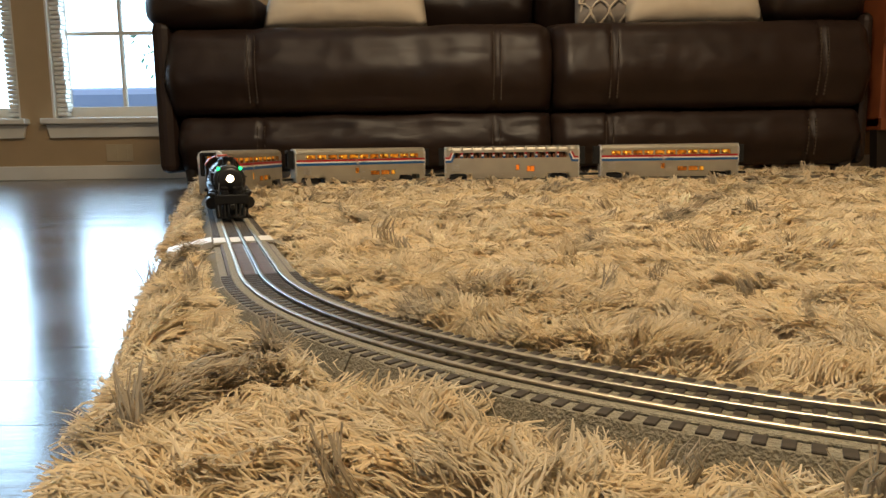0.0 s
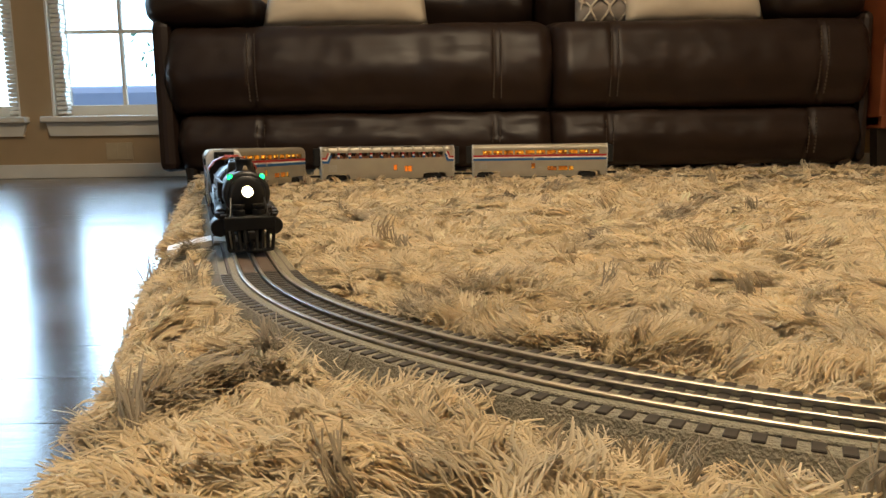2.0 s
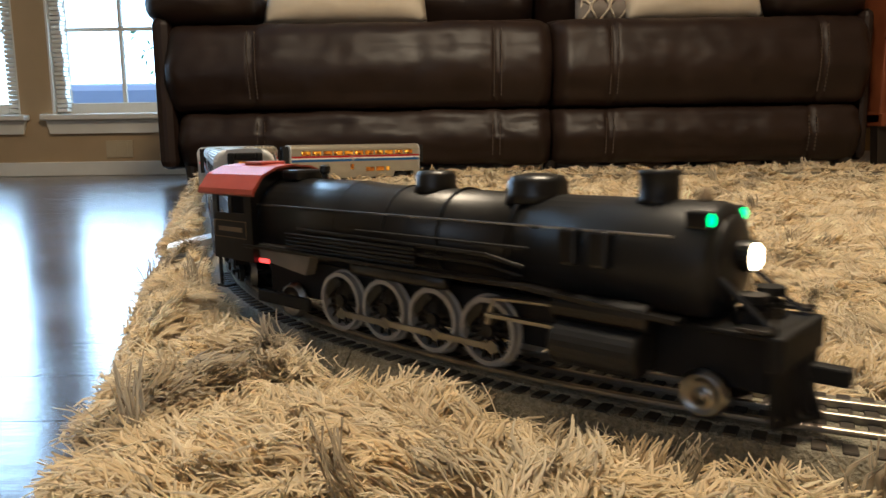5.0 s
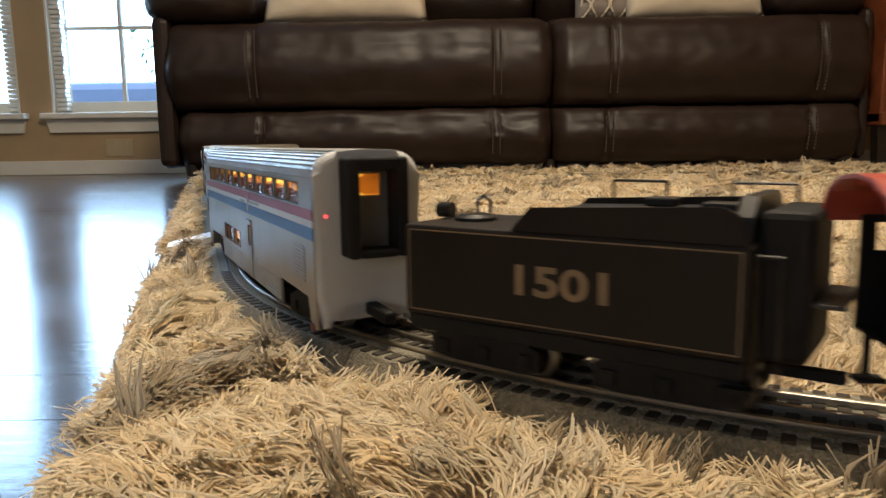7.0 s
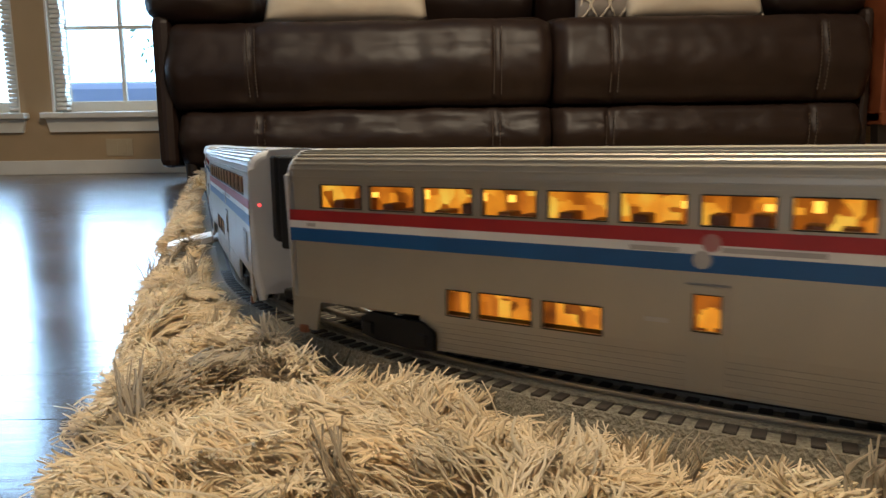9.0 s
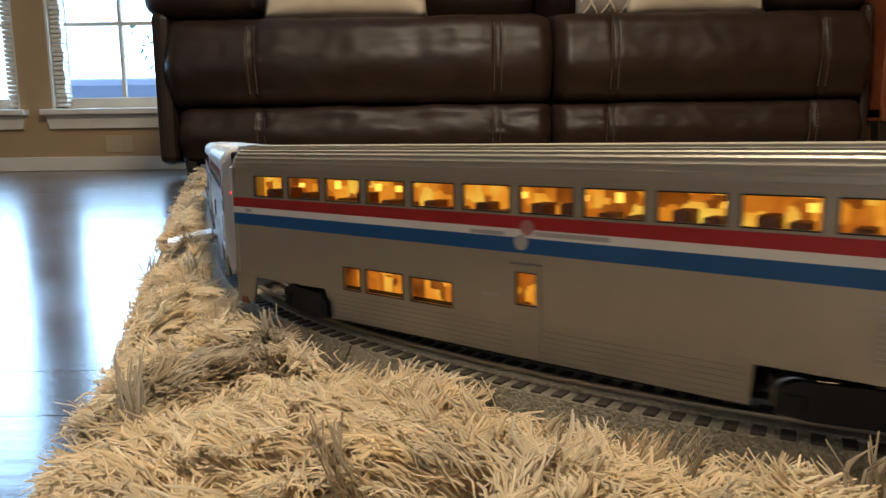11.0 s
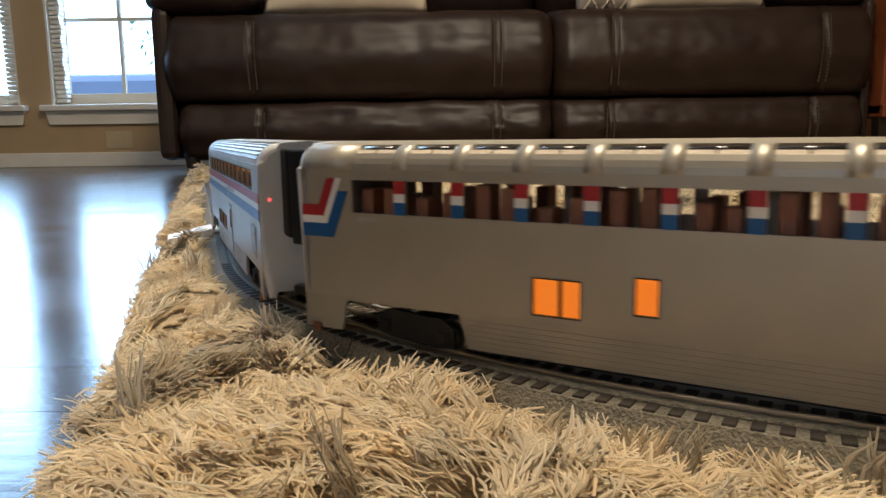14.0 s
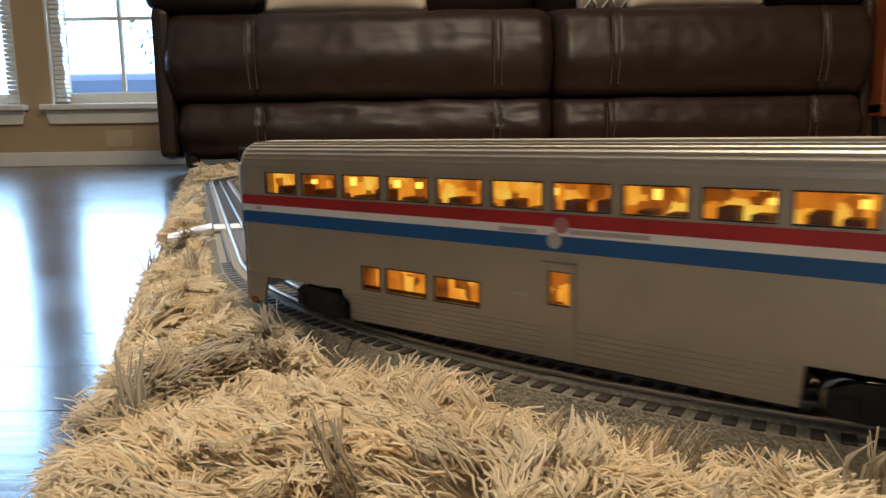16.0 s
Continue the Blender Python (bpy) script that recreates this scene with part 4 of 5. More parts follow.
        for k in range(9):
            z = 0.0285 + k * 0.0023
            part("grille_slat", box(B(), gx0, gx1, min(y, y + sg * 0.0008), max(y, y + sg * 0.0008), z, z + 0.0013), M_SILVER, c)
        if not lounge:
            part("side_door", pierced(B(), 0.0035, 0.0199, 0.0040, 0.0490, [(0.0058, 0.0176, 0.0294, 0.0458)], y + sg * 0.0002, sg * 0.0005), M_SILVER, c, "plain silver lower door")
            d0, d1 = sorted((y + sg * 0.0001, y + sg * 0.0011))
            part("door_drip_rail", box(B(), 0.0030, 0.0204, d0, d1, 0.0494, 0.0501), M_DOORGREY, c)
        for x, z, w in (((-0.021, 0.0636, 0.0205), (0.0165, 0.0645, 0.038), (-0.205, 0.0642, 0.006), (-0.014, 0.0330, 0.010)) if not lounge else ((-0.18, 0.0655, 0.012), (0.15, 0.0655, 0.012))):
            part("lettering_bar", box(B(), x, x + w, min(y + sg * 0.0005, y + sg * 0.0007), max(y + sg * 0.0005, y + sg * 0.0007), z - 0.001, z + 0.001), M_FAINT, c, "small unreadable grey lettering")
        if not lounge:
            part("emblem", lathe(B(), (0.009, y + sg * 0.0005, 0.0600), (0, sg, 0), [(0, 0.0038), (0.0003, 0.0038)], 16), M_FAINT, c, "round pale emblem")
            part("emblem", lathe(B(), (0.0125, y + sg * 0.0005, 0.0672), (0, sg, 0), [(0, 0.0038), (0.0003, 0.0038)], 16), M_EMBLEM, c, "round faded red emblem")
    # roof with raised ribs
    half = shoulder(ze, CROWN, HW)
    prof = [(p, q) for p, q in half] + [(-p, q) for p, q in half[:-1][::-1]]
    if lounge:
        inner = [(p * 0.93, q - 0.002) for p, q in half]
        # shoulders with curved roof windows between ribs, then a solid middle
        mid = [(0.0195, half[6][1] - 0.0004)] + [(0.0, CROWN)] + [(-0.0195, half[6][1] - 0.0004)] + [(-0.0185, half[6][1] - 0.003), (0.0185, half[6][1] - 0.003)]
        part("roof", prism(B(), mid, "x", XR + 0.004, XF - 0.004), M_SILVER, c, "silver roof centre")
        for sg in (-1, 1):
            arc = [(sg * p, q) for p, q in half[:7]] + [(sg * p, q) for p, q in inner[:7][::-1]]
            edges = [XR + 0.004] + [v for h in up for v in (h[0] + 0.001, h[1] - 0.001)] + [XF - 0.004]
            for a, b in zip(edges[::2], edges[1::2]):
                part("roof_rib", prism(B(), arc, "x", a, b), M_SILVER, c, "rounded silver roof rib", True)
            for h in up:
                low_arc = [(sg * p, q) for p, q in half[:4]] + [(sg * p, q) for p, q in inner[:4][::-1]]
                part("roof_rail", prism(B(), low_arc, "x", h[0] + 0.001, h[1] - 0.001), M_SILVER, c)
                g = [(sg * p * 0.985, q - 0.0004) for p, q in half[4:7]] + [(sg * p, q) for p, q in inner[4:7][::-1]]
                part("roof_window", prism(B(), g, "x", h[0] + 0.001, h[1] - 0.001), M_SMOKE, c, "dark curved roof window", True)
                mid_x = (h[0] + h[1]) / 2
                bl = [(sg * p * 0.99, q - 0.0003) for p, q in half[3:5]] + [(sg * p, q) for p, q in inner[3:5][::-1]]
                for xa, xb in ((h[0] + 0.001, mid_x - 0.0005), (mid_x + 0.0005, h[1] - 0.001)):
                    part("roof_blind", prism(B(), bl, "x", xa, xb), M_CREAM, c, "cream roof blind")
    else:
        part("roof", prism(B(), prof, "x", XR + 0.004, XF - 0.004), M_SILVER, c, "silver ribbed roof", False)
        for k in range(1, len(half) - 1):
            for sg in (-1, 1):
                p, q = half[k]
                part("roof_rib", box(B(), XR + 0.006, XF - 0.006, sg * p - 0.0005, sg * p + 0.0005, q - 0.0005, q + 0.0006), M_SILVER, c)
        for k in range(2):
            for sg in (-1, 1):
                part("roof_rib", box(B(), XR + 0.006, XF - 0.006, min(sg * HW, sg * (HW + 0.0005)), max(sg * HW, sg * (HW + 0.0005)), 0.0882 + 0.002 * k, 0.0890 + 0.002 * k), M_SILVER, c)
    # ends: rounded cap with a black diaphragm, doorway and buffers
    for e in (-1, 1):
        x = XF if e > 0 else XR
        bm = B()
        cap = [(p, q) for p, q in prof] + [(-HW, 0.0225), (-HW + 0.004, zb), (-HW + 0.009, zb), (-HW + 0.013, 0.0215), (HW - 0.013, 0.0215), (HW - 0.009, zb), (HW - 0.004, zb), (HW, 0.0225)]
        x0, x1 = sorted((x - e * 0.0070, x))
        prism(bm, cap, "x", x0, x1)
        bmesh.ops.bevel(bm, geom=[q for q in bm.edges if all(abs(v.co.x - x) < 1e-6 for v in q.verts)], offset=0.0050, segments=4, profile=0.5, affect="EDGES")
        part("end_wall", bm, M_END, c, "pale silver rounded end wall", False)
        d0, d1 = sorted((x, x + e * 0.019))
        frame_parts = B()
        for ya, yb, za, zz in ((-0.0175, -0.011, 0.046, 0.1015), (0.011, 0.0175, 0.046, 0.1015), (-0.011, 0.011, 0.094, 0.1015), (-0.011, 0.011, 0.046, 0.0505)):
            box(frame_parts, d0, d1, ya, yb, za, zz, 0.0015)
        part("diaphragm", frame_parts, M_BLACK, c, "black rubber gangway diaphragm")
        q0, q1 = sorted((x + e * 0.0002, x + e * 0.0012))
        part("end_door", box(B(), q0, q1, -0.0108, 0.0108, 0.0507, 0.0938), M_DOORGREY, c, "grey end door, darkened for its shaded recess")
        w0, w1 = sorted((x + e * 0.0013, x + e * 0.0018))
        part("end_window", box(B(), w0, w1, -0.006, 0.006, 0.080, 0.092), M_AMBER, c, "amber glowing plate in place of a lit end door window")
        part("tail_lamp", cyl(B(), (x, 0.0255 * -1, 0.069), (x + e * 0.0006, -0.0255, 0.069), 0.001, n=8), M_REDGLOW, c, "small red lamp")
        part("coupler", box(B(), min(x, x + e * 0.032), max(x, x + e * 0.032), -0.004, 0.004, 0.011, 0.018, 0.0015), M_BLACK, c)
    # inside: floors, seats, bulbs at guessed places; linings glow in place of lamplight
    part("deck_floor", box(B(), XR + 0.007, XF - 0.007, -HW + 0.003, HW - 0.003, 0.0505, 0.0525), M_SEAT, c)
    # hangs low, so its black also stands for the shade below the skirt
    part("underframe", box(B(), -0.118, 0.112, -HW + 0.004, HW - 0.004, 0.0012, 0.012), M_BLACK, c, "black underframe block, doubling as shade below the skirt")
    part("truck_well", box(B(), XR + 0.006, XF - 0.006, -HW + 0.002, HW - 0.002, 0.0215, 0.0228), M_BLACK, c)
    part("interior_lining", box(B(), XR + 0.008, XF - 0.008, -0.010, 0.010, 0.0528, 0.090), M_SEAT if lounge else M_AMBER, c, "glowing lining in place of a lamplit coach interior") if not lounge else None
    part("lower_lining", box(B(), -0.122, 0.06, -0.025, 0.025, 0.0232, 0.050), M_ORANGE if lounge else M_AMBER, c, "glowing lining in place of a lamplit lower deck")
    rnd = random.Random(3 if lounge else 5)
    for h in up:
        for sg in (-1, 1):
            for k in range(2):
                sx = h[0] + (0.003 + 0.0135 * k) + rnd.uniform(-0.002, 0.002)
                part("seat", box(B(), sx, sx + 0.0075, min(sg * 0.0135, sg * 0.026), max(sg * 0.0135, sg * 0.026), 0.0526, (0.0785 + rnd.uniform(-0.004, 0.008)) if lounge else (0.0755 + rnd.uniform(-0.002, 0.004)), 0.001), M_SEAT, c)
            if not lounge and rnd.random() < 0.75:
                bx = rnd.uniform(h[0] + 0.004, h[1] - 0.004)
                part("bulb", cyl(B(), (bx, sg * 0.0115, 0.079), (bx, sg * 0.0115, 0.0815 + rnd.uniform(0, 0.003)), 0.002, n=8), M_LAMP, c, "glowing interior bulb")
    a = truck(c, 0.165, (-0.021, 0.021), 0.0085, 0.056)
    b = truck(c, -0.157, (-0.021, 0.021), 0.0085, 0.056)
    return c, a, b


M_SMOKE = mat("smoked_roof_glass", (0.02, 0.018, 0.018), 0.12, 0, (0.04, 0.035, 0.03), 30)


def shade_text(name, body, size, m, material, parent, label, depth=0.0002):
    cu = bpy.data.curves.new(name, "FONT")
    cu.body, cu.size, cu.extrude, cu.align_x, cu.offset = body, size, depth, "CENTER", size * 0.03
    tmp = new(name + "_curve", cu)
    me = bpy.data.meshes.new_from_object(tmp.evaluated_get(bpy.context.evaluated_depsgraph_get()))
    bpy.data.objects.remove(tmp)
    me.materials.clear()
    me.materials.append(material)
    ob = new(name, me)
    ob.parent, ob.matrix_local = parent, m
    ob["label"] = label
    return ob


def tender():
    t = thing("coal_tender", "black model steam engine tender with faded gold number", "tender", pose(0, 0, 0))
    x0, x1, hw = -0.0885, 0.0755, 0.031
    part("tank", box(B(), x0, x1, -hw, hw, 0.0245, 0.0695, 0.0016), M_TENDER, t)
    for sg in (-1, 1):
        bm = B()
        a, b = sorted((sg * (hw - 0.0014), sg * hw * 0.999))
        prism(bm, [(-0.0275, 0.0695), (-0.018, 0.0803), (0.064, 0.0838), (0.070, 0.0815), (0.0745, 0.0695)], "y", a, b)
        part("coal_board", bm, M_TENDER, t)
        for z0 in (0.0270, 0.0667):
            y = sg * hw
            part("gold_line", box(B(), x0 + 0.003, x1 - 0.003, min(y, y + sg * 0.0003), max(y, y + sg * 0.0003), z0, z0 + 0.0006), M_GOLD, t, "thin faded gold lining")
        for xx in (x0 + 0.003, x1 - 0.0036):
            y = sg * hw
            part("gold_line", box(B(), xx, xx + 0.0006, min(y, y + sg * 0.0003), max(y, y + sg * 0.0003), 0.0276, 0.0667), M_GOLD, t, "thin faded gold lining")
        m = Matrix.Translation((-0.0028, sg * (hw + 0.0002), 0.0412)) @ (pose(0, 0, 0, 90, 0, 0) if sg < 0 else pose(0, 0, 0, 90, 0, 180))
        shade_text("road_number", "1501", 0.0165, m @ Matrix.Diagonal((1.62, 1.13, 1.0, 1.0)), M_GOLD, t, "faded gold road number 1501")
    part("coal_slope", prism(B(), [(-0.025, 0.0697), (0.066, 0.0697), (0.066, 0.0800), (-0.018, 0.0775)], "y", -hw + 0.002, hw - 0.002), M_GRAPHITE, t, "dull dark coal space cover")
    part("front_bulkhead", prism(B(), [(-0.027, 0.0697), (0.027, 0.0697), (0.027, 0.080), (0.020, 0.0875), (-0.020, 0.0875), (-0.027, 0.080)], "x", 0.0685, 0.0745), M_LOCO, t)
    # one plain block, sized to the view, stands for the dark front parts
    part("front_locker", box(B(), 0.0757, 0.095, -0.024, 0.024, 0.0245, 0.0825, 0.003), M_BLACK, t, "plain black block for the tender's dark front parts")
    part("apron_plate", box(B(), 0.095, 0.106, -0.022, 0.022, 0.0470, 0.0488, 0.0005), M_LOCO, t)
    part("ladder", tube(B(), [(0.0775, -0.0295, 0.016), (0.0775, -0.0295, 0.066), (0.086, -0.0295, 0.066), (0.086, -0.0295, 0.016)], 0.0008, 6), M_LOCO, t)
    for x, y in ((0.02, 0.012), (0.05, -0.004)):
        part("hatch", box(B(), x, x + 0.014, y - 0.006, y + 0.006, 0.0795, 0.0835, 0.001), M_LOCO, t)
    for x in (0.0, 0.055):
        part("grab_rail", tube(B(), [(x, 0.02, 0.079), (x, 0.02, 0.090), (x + 0.026, 0.02, 0.090), (x + 0.026, 0.02, 0.079)], 0.0007, 6), M_LOCO, t)
    part("rear_hatch", lathe(B(), (-0.066, 0.0, 0.0692), (0, 0, 1), [(0, 0.011), (0.002, 0.011), (0.0035, 0.008)], 20), M_LOCO, t)
    part("grab_rail", tube(B(), [(-0.075, 0.016, 0.069), (-0.075, 0.016, 0.078), (-0.071, 0.016, 0.081), (-0.067, 0.016, 0.078), (-0.067, 0.016, 0.069)], 0.0009, 6), M_ROD, t)
    part("rear_lamp", cyl(B(), (x0, 0, 0.074), (x0 + 0.008, 0, 0.074), 0.004), M_LOCO, t)
    part("underframe", box(B(), x0 + 0.002, x1 - 0.002, -0.0295, 0.0295, 0.0165, 0.0243, 0.001), M_BLACK, t)
    part("step", box(B(), x1 - 0.01, x1 + 0.002, -0.031, -0.024, 0.012, 0.014), M_BLACK, t)
    part("drawbar", box(B(), x1, x1 + 0.03, -0.003, 0.003, 0.014, 0.018), M_BLACK, t)
    part("coupler", box(B(), x0 - 0.02, x0, -0.004, 0.004, 0.011, 0.018, 0.0015), M_BLACK, t)
    a = truck(t, 0.047, (-0.024, 0.0, 0.024), 0.0095, 0.062)
    b = truck(t, -0.047, (-0.024, 0.0, 0.024), 0.0095, 0.062)
    return t, a, b


def spoked(r, y):
    """A driving wheel's dark centre with spokes; its bright tyre is a part of its own."""
    bm = B()
    sg = 1 if y > 0 else -1
    a = y - sg * 0.002
    lathe(bm, (0, a, 0), (0, sg, 0), [(0, r * 0.22), (0.0048, r * 0.22), (0.0052, r * 0.12)], 18)
    for k in range(14):
        an = 2 * math.pi * k / 14
        cyl(bm, (0, y, 0), (math.cos(an) * r * 0.86, y, math.sin(an) * r * 0.86), 0.0009, n=6)
    box(bm, -r * 0.5, r * 0.5, min(a, a + sg * 0.004), max(a, a + sg * 0.004), -r * 0.86, -r * 0.5, 0.0008)
    lathe(bm, (0, y, r * 0.5), (0, sg, 0), [(0, 0.0026), (0.0058, 0.0026)], 12)
    return bm


def tyre(r, y):
    bm = B()
    sg = 1 if y > 0 else -1
    a = y - sg * 0.0024
    n = 36
    rings = []
    for d, q in ((0, r + 0.0013), (0.001, r + 0.0013), (0.0013, r), (0.0052, r), (0.0052, r * 0.86), (0, r * 0.86)):
        rings.append([bm.verts.new((math.cos(2 * math.pi * k / n) * q, a + sg * d, math.sin(2 * math.pi * k / n) * q)) for k in range(n)])
    for r0, r1 in zip(rings, rings[1:] + rings[:1]):
        for k in range(n):
            bm.faces.new((r0[k], r0[(k + 1) % n], r1[(k + 1) % n], r1[k]))
    return bm


DRV, DRX, CRANK = 0.0172, (-0.0825, -0.0453, -0.0081, 0.0291), 0.0086
CAB = 0.0125                    # the cab stands this far forward


def locomotive():
    o = thing("steam_locomotive", "black model steam locomotive with red cab roof and lit headlight", "locomotive", pose(0, 0, 0))
    zc = 0.0605
    part("boiler", lathe(B(), (-0.168, 0, zc), (1, 0, 0), [(0, 0.0275), (0.09, 0.0270), (0.11, 0.0255), (0.215, 0.0240)], 36), M_LOCO, o, "black boiler with a soft sheen", True)
    part("smokebox", lathe(B(), (0.0472, 0, zc), (1, 0, 0), [(0, 0.0243), (0.088, 0.0243), (0.091, 0.0232), (0.0925, 0.0200)], 36), M_GRAPHITE, o, "graphite grey smokebox", True)
    part("smokebox_door", lathe(B(), (0.1395, 0, zc), (1, 0, 0), [(0, 0.0195), (0.0015, 0.0188), (0.003, 0.014), (0.004, 0.006)], 32), M_GRAPHITE, o, "round smokebox door", True)
    for x in (-0.12, -0.08, -0.04, 0.0, 0.044):
        part("boiler_band", lathe(B(), (x, 0, zc), (1, 0, 0), [(0, 0.0272 if x < -0.06 else 0.0259), (0.0016, 0.0272 if x < -0.06 else 0.0259)], 36), M_LOCO, o)
    # headlight low in the door, green lamps on the shoulders
    part("headlight", lathe(B(), (0.1415, 0, zc + 0.003), (1, 0, 0), [(0, 0.0062), (0.006, 0.0066), (0.0075, 0.0062)], 20), M_LOCO, o)
    part("headlight_lens", lathe(B(), (0.149, 0, zc + 0.003), (1, 0, 0), [(0, 0.0056), (0.0012, 0.0045), (0.0018, 0.001)], 18), M_HEAD, o, "glowing warm headlight")
    for sg in (-1, 1):
        part("marker_lamp", box(B(), 0.128, 0.1375, sg * 0.0165 - 0.003, sg * 0.0165 + 0.003, zc + 0.0145, zc + 0.0215, 0.001), M_LOCO, o)
        part("marker_lens", lathe(B(), (0.1376, sg * 0.0165, zc + 0.018), (1, 0, 0), [(0, 0.0029), (0.0008, 0.002)], 12), M_GREEN, o, "glowing green lens")
    part("bell", lathe(B(), (0.128, 0, 0.0838), (0, 0, 1), [(0, 0.0035), (0.002, 0.003), (0.0055, 0.0016), (0.0065, 0.0004)], 14), M_GOLD, o, "small brass bell", True)
    part("smokestack", lathe(B(), (0.108, 0, 0.083), (0, 0, 1), [(0, 0.0105), (0.002, 0.0085), (0.011, 0.0085), (0.0122, 0.0092), (0.0138, 0.0092)], 24), M_GRAPHITE, o, smooth=True)
    part("sand_dome", lathe(B(), (0.045, 0, 0.0805), (0, 0, 1), [(0, 0.0165), (0.0045, 0.0150), (0.0100, 0.0145), (0.0125, 0.0130), (0.0138, 0.006)], 28), M_LOCO, o, smooth=True)
    part("steam_dome", lathe(B(), (-0.022, 0, 0.083), (0, 0, 1), [(0, 0.0125), (0.004, 0.0110), (0.009, 0.0108), (0.0112, 0.0095), (0.0118, 0.004)], 28), M_LOCO, o, smooth=True)
    part("turret", box(B(), -0.149, -0.132, -0.011, 0.011, 0.0865, 0.0935, 0.002), M_LOCO, o)
    part("whistle", lathe(B(), (-0.125, 0.006, 0.086), (0, 0, 1), [(0, 0.002), (0.004, 0.002), (0.006, 0.0034), (0.0095, 0.0034), (0.0105, 0.001)], 12), M_LOCO, o)
    for x in (0.075, 0.09):
        part("feed_pump", box(B(), x, x + 0.009, -0.0285, -0.021, zc - 0.004, zc + 0.012, 0.0015), M_LOCO, o)
    # hand rails, running boards and pipes
    for sg in (-1, 1):
        part("hand_rail", tube(B(), [(-0.163, sg * 0.0265, zc + 0.0115), (-0.05, sg * 0.0262, zc + 0.0115), (0.125, sg * 0.0232, zc + 0.0115)], 0.0006, 6), M_ROD, o, "thin steel hand rail")
        for x in (-0.14, -0.1, -0.06, -0.02, 0.02, 0.06, 0.1):
            part("rail_stanchion", cyl(B(), (x, sg * 0.0225, zc + 0.0105), (x, sg * 0.0264, zc + 0.0115), 0.0008, n=6), M_ROD, o)
        y0, y1 = sorted((sg * 0.0235, sg * 0.0325))
        part("running_board", box(B(), -0.165, 0.058, y0, y1, zc - 0.0165, zc - 0.0145, 0.0005), M_LOCO, o)
        part("running_board", prism(B(), [(0.058, zc - 0.0165), (0.058, zc - 0.0145), (0.1, zc - 0.0175), (0.132, zc - 0.0195), (0.132, zc - 0.0215), (0.1, zc - 0.0195)], "y", y0, y1), M_LOCO, o)
        for z in (0.0, 0.0045):
            part("pipe", tube(B(), [(-0.11, sg * 0.0282, zc - 0.006 + z), (0.035, sg * 0.0277, zc - 0.008 + z), (0.055, sg * 0.0262, zc - 0.012 + z)], 0.0011, 8), M_LOCO, o)
        for k in range(5):
            z = zc - 0.0135 + 0.0022 * k
            part("cooling_coil", tube(B(), [(-0.120, sg * 0.0300, z), (-0.010, sg * 0.0295, z)], 0.0008, 6), M_LOCO, o)
        part("step_edge", box(B(), -0.055, 0.060, min(sg * 0.0285, sg * 0.0315), max(sg * 0.0285, sg * 0.0315), zc + 0.0015, zc + 0.0025), M_GRAPHITE, o)
        part("air_tank", lathe(B(), (-0.06, sg * 0.0285, zc - 0.0195), (1, 0, 0), [(0, 0.002), (0.002, 0.0042), (0.07, 0.0042), (0.072, 0.002)], 16), M_LOCO, o, smooth=True)
        part("firebox", prism(B(), [(-0.158, 0.047), (-0.152, 0.0365), (-0.106, 0.0310), (-0.099, 0.047)], "y", min(sg * 0.02, sg * 0.027), max(sg * 0.02, sg * 0.027)), M_FIREBOX, o, "grey firebox side")
        part("firebox_glow", box(B(), -0.156, -0.143, min(sg * 0.027, sg * 0.0274), max(sg * 0.027, sg * 0.0274), 0.0345, 0.0372), M_REDGLOW, o, "red glowing firebox slot")
        # cylinder, valve chest, guides
        cy = sg * 0.0285
        part("cylinder", lathe(B(), (0.076, cy, 0.0235), (1, 0, 0), [(0, 0.0085), (0.001, 0.0098), (0.040, 0.0098), (0.0412, 0.0085)], 24), M_GRAPHITE, o, "grey steam cylinder")
        part("valve_chest", lathe(B(), (0.074, cy * 0.95, 0.0385), (1, 0, 0), [(0, 0.005), (0.001, 0.0062), (0.044, 0.0062), (0.0452, 0.005)], 20), M_LOCO, o)
        part("cylinder_saddle", box(B(), 0.079, 0.113, min(sg * 0.006, sg * 0.026), max(sg * 0.006, sg * 0.026), 0.020, 0.043, 0.002), M_LOCO, o)
        part("crosshead_guide", box(B(), 0.036, 0.076, cy - 0.0018, cy + 0.0018, 0.0278, 0.0295), M_ROD, o)
        part("valve_gear", tube(B(), [(0.074, cy, 0.0385), (0.040, cy, 0.037), (0.036, cy, 0.024)], 0.0012, 6), M_ROD, o)
    part("frame", box(B(), -0.165, 0.16, -0.0115, 0.0115, 0.012, 0.036, 0.001), M_BLACK, o)
    # cab
    for sg in (-1, 1):
        y = sg * 0.0315
        part("cab_side", pierced(B(), -0.2125, -0.166, 0.0345, 0.0795, [(-0.2065, -0.193, 0.0655, 0.0765), (-0.189, -0.175, 0.0655, 0.0765)], y, -sg * 0.0014), M_LOCO, o)
        part("number_panel", pierced(B(), -0.211, -0.173, 0.049, 0.0605, [(-0.2105, -0.1735, 0.0495, 0.06)], y + sg * 0.0001, sg * 0.0003), M_GOLD, o, "thin gold panel line")
        part("cab_lettering", box(B(), -0.206, -0.178, min(y, y + sg * 0.0003), max(y, y + sg * 0.0003), 0.0532, 0.0562), M_GOLD, o, "faded unreadable gold lettering")
        part("cab_hand_rail", tube(B(), [(-0.2145, y, 0.037), (-0.2145, y, 0.070)], 0.0007, 6), M_ROD, o)
        part("cab_step", box(B(), -0.2125, -0.2015, min(y, y - sg * 0.008), max(y, y - sg * 0.008), 0.014, 0.0155), M_BLACK, o)
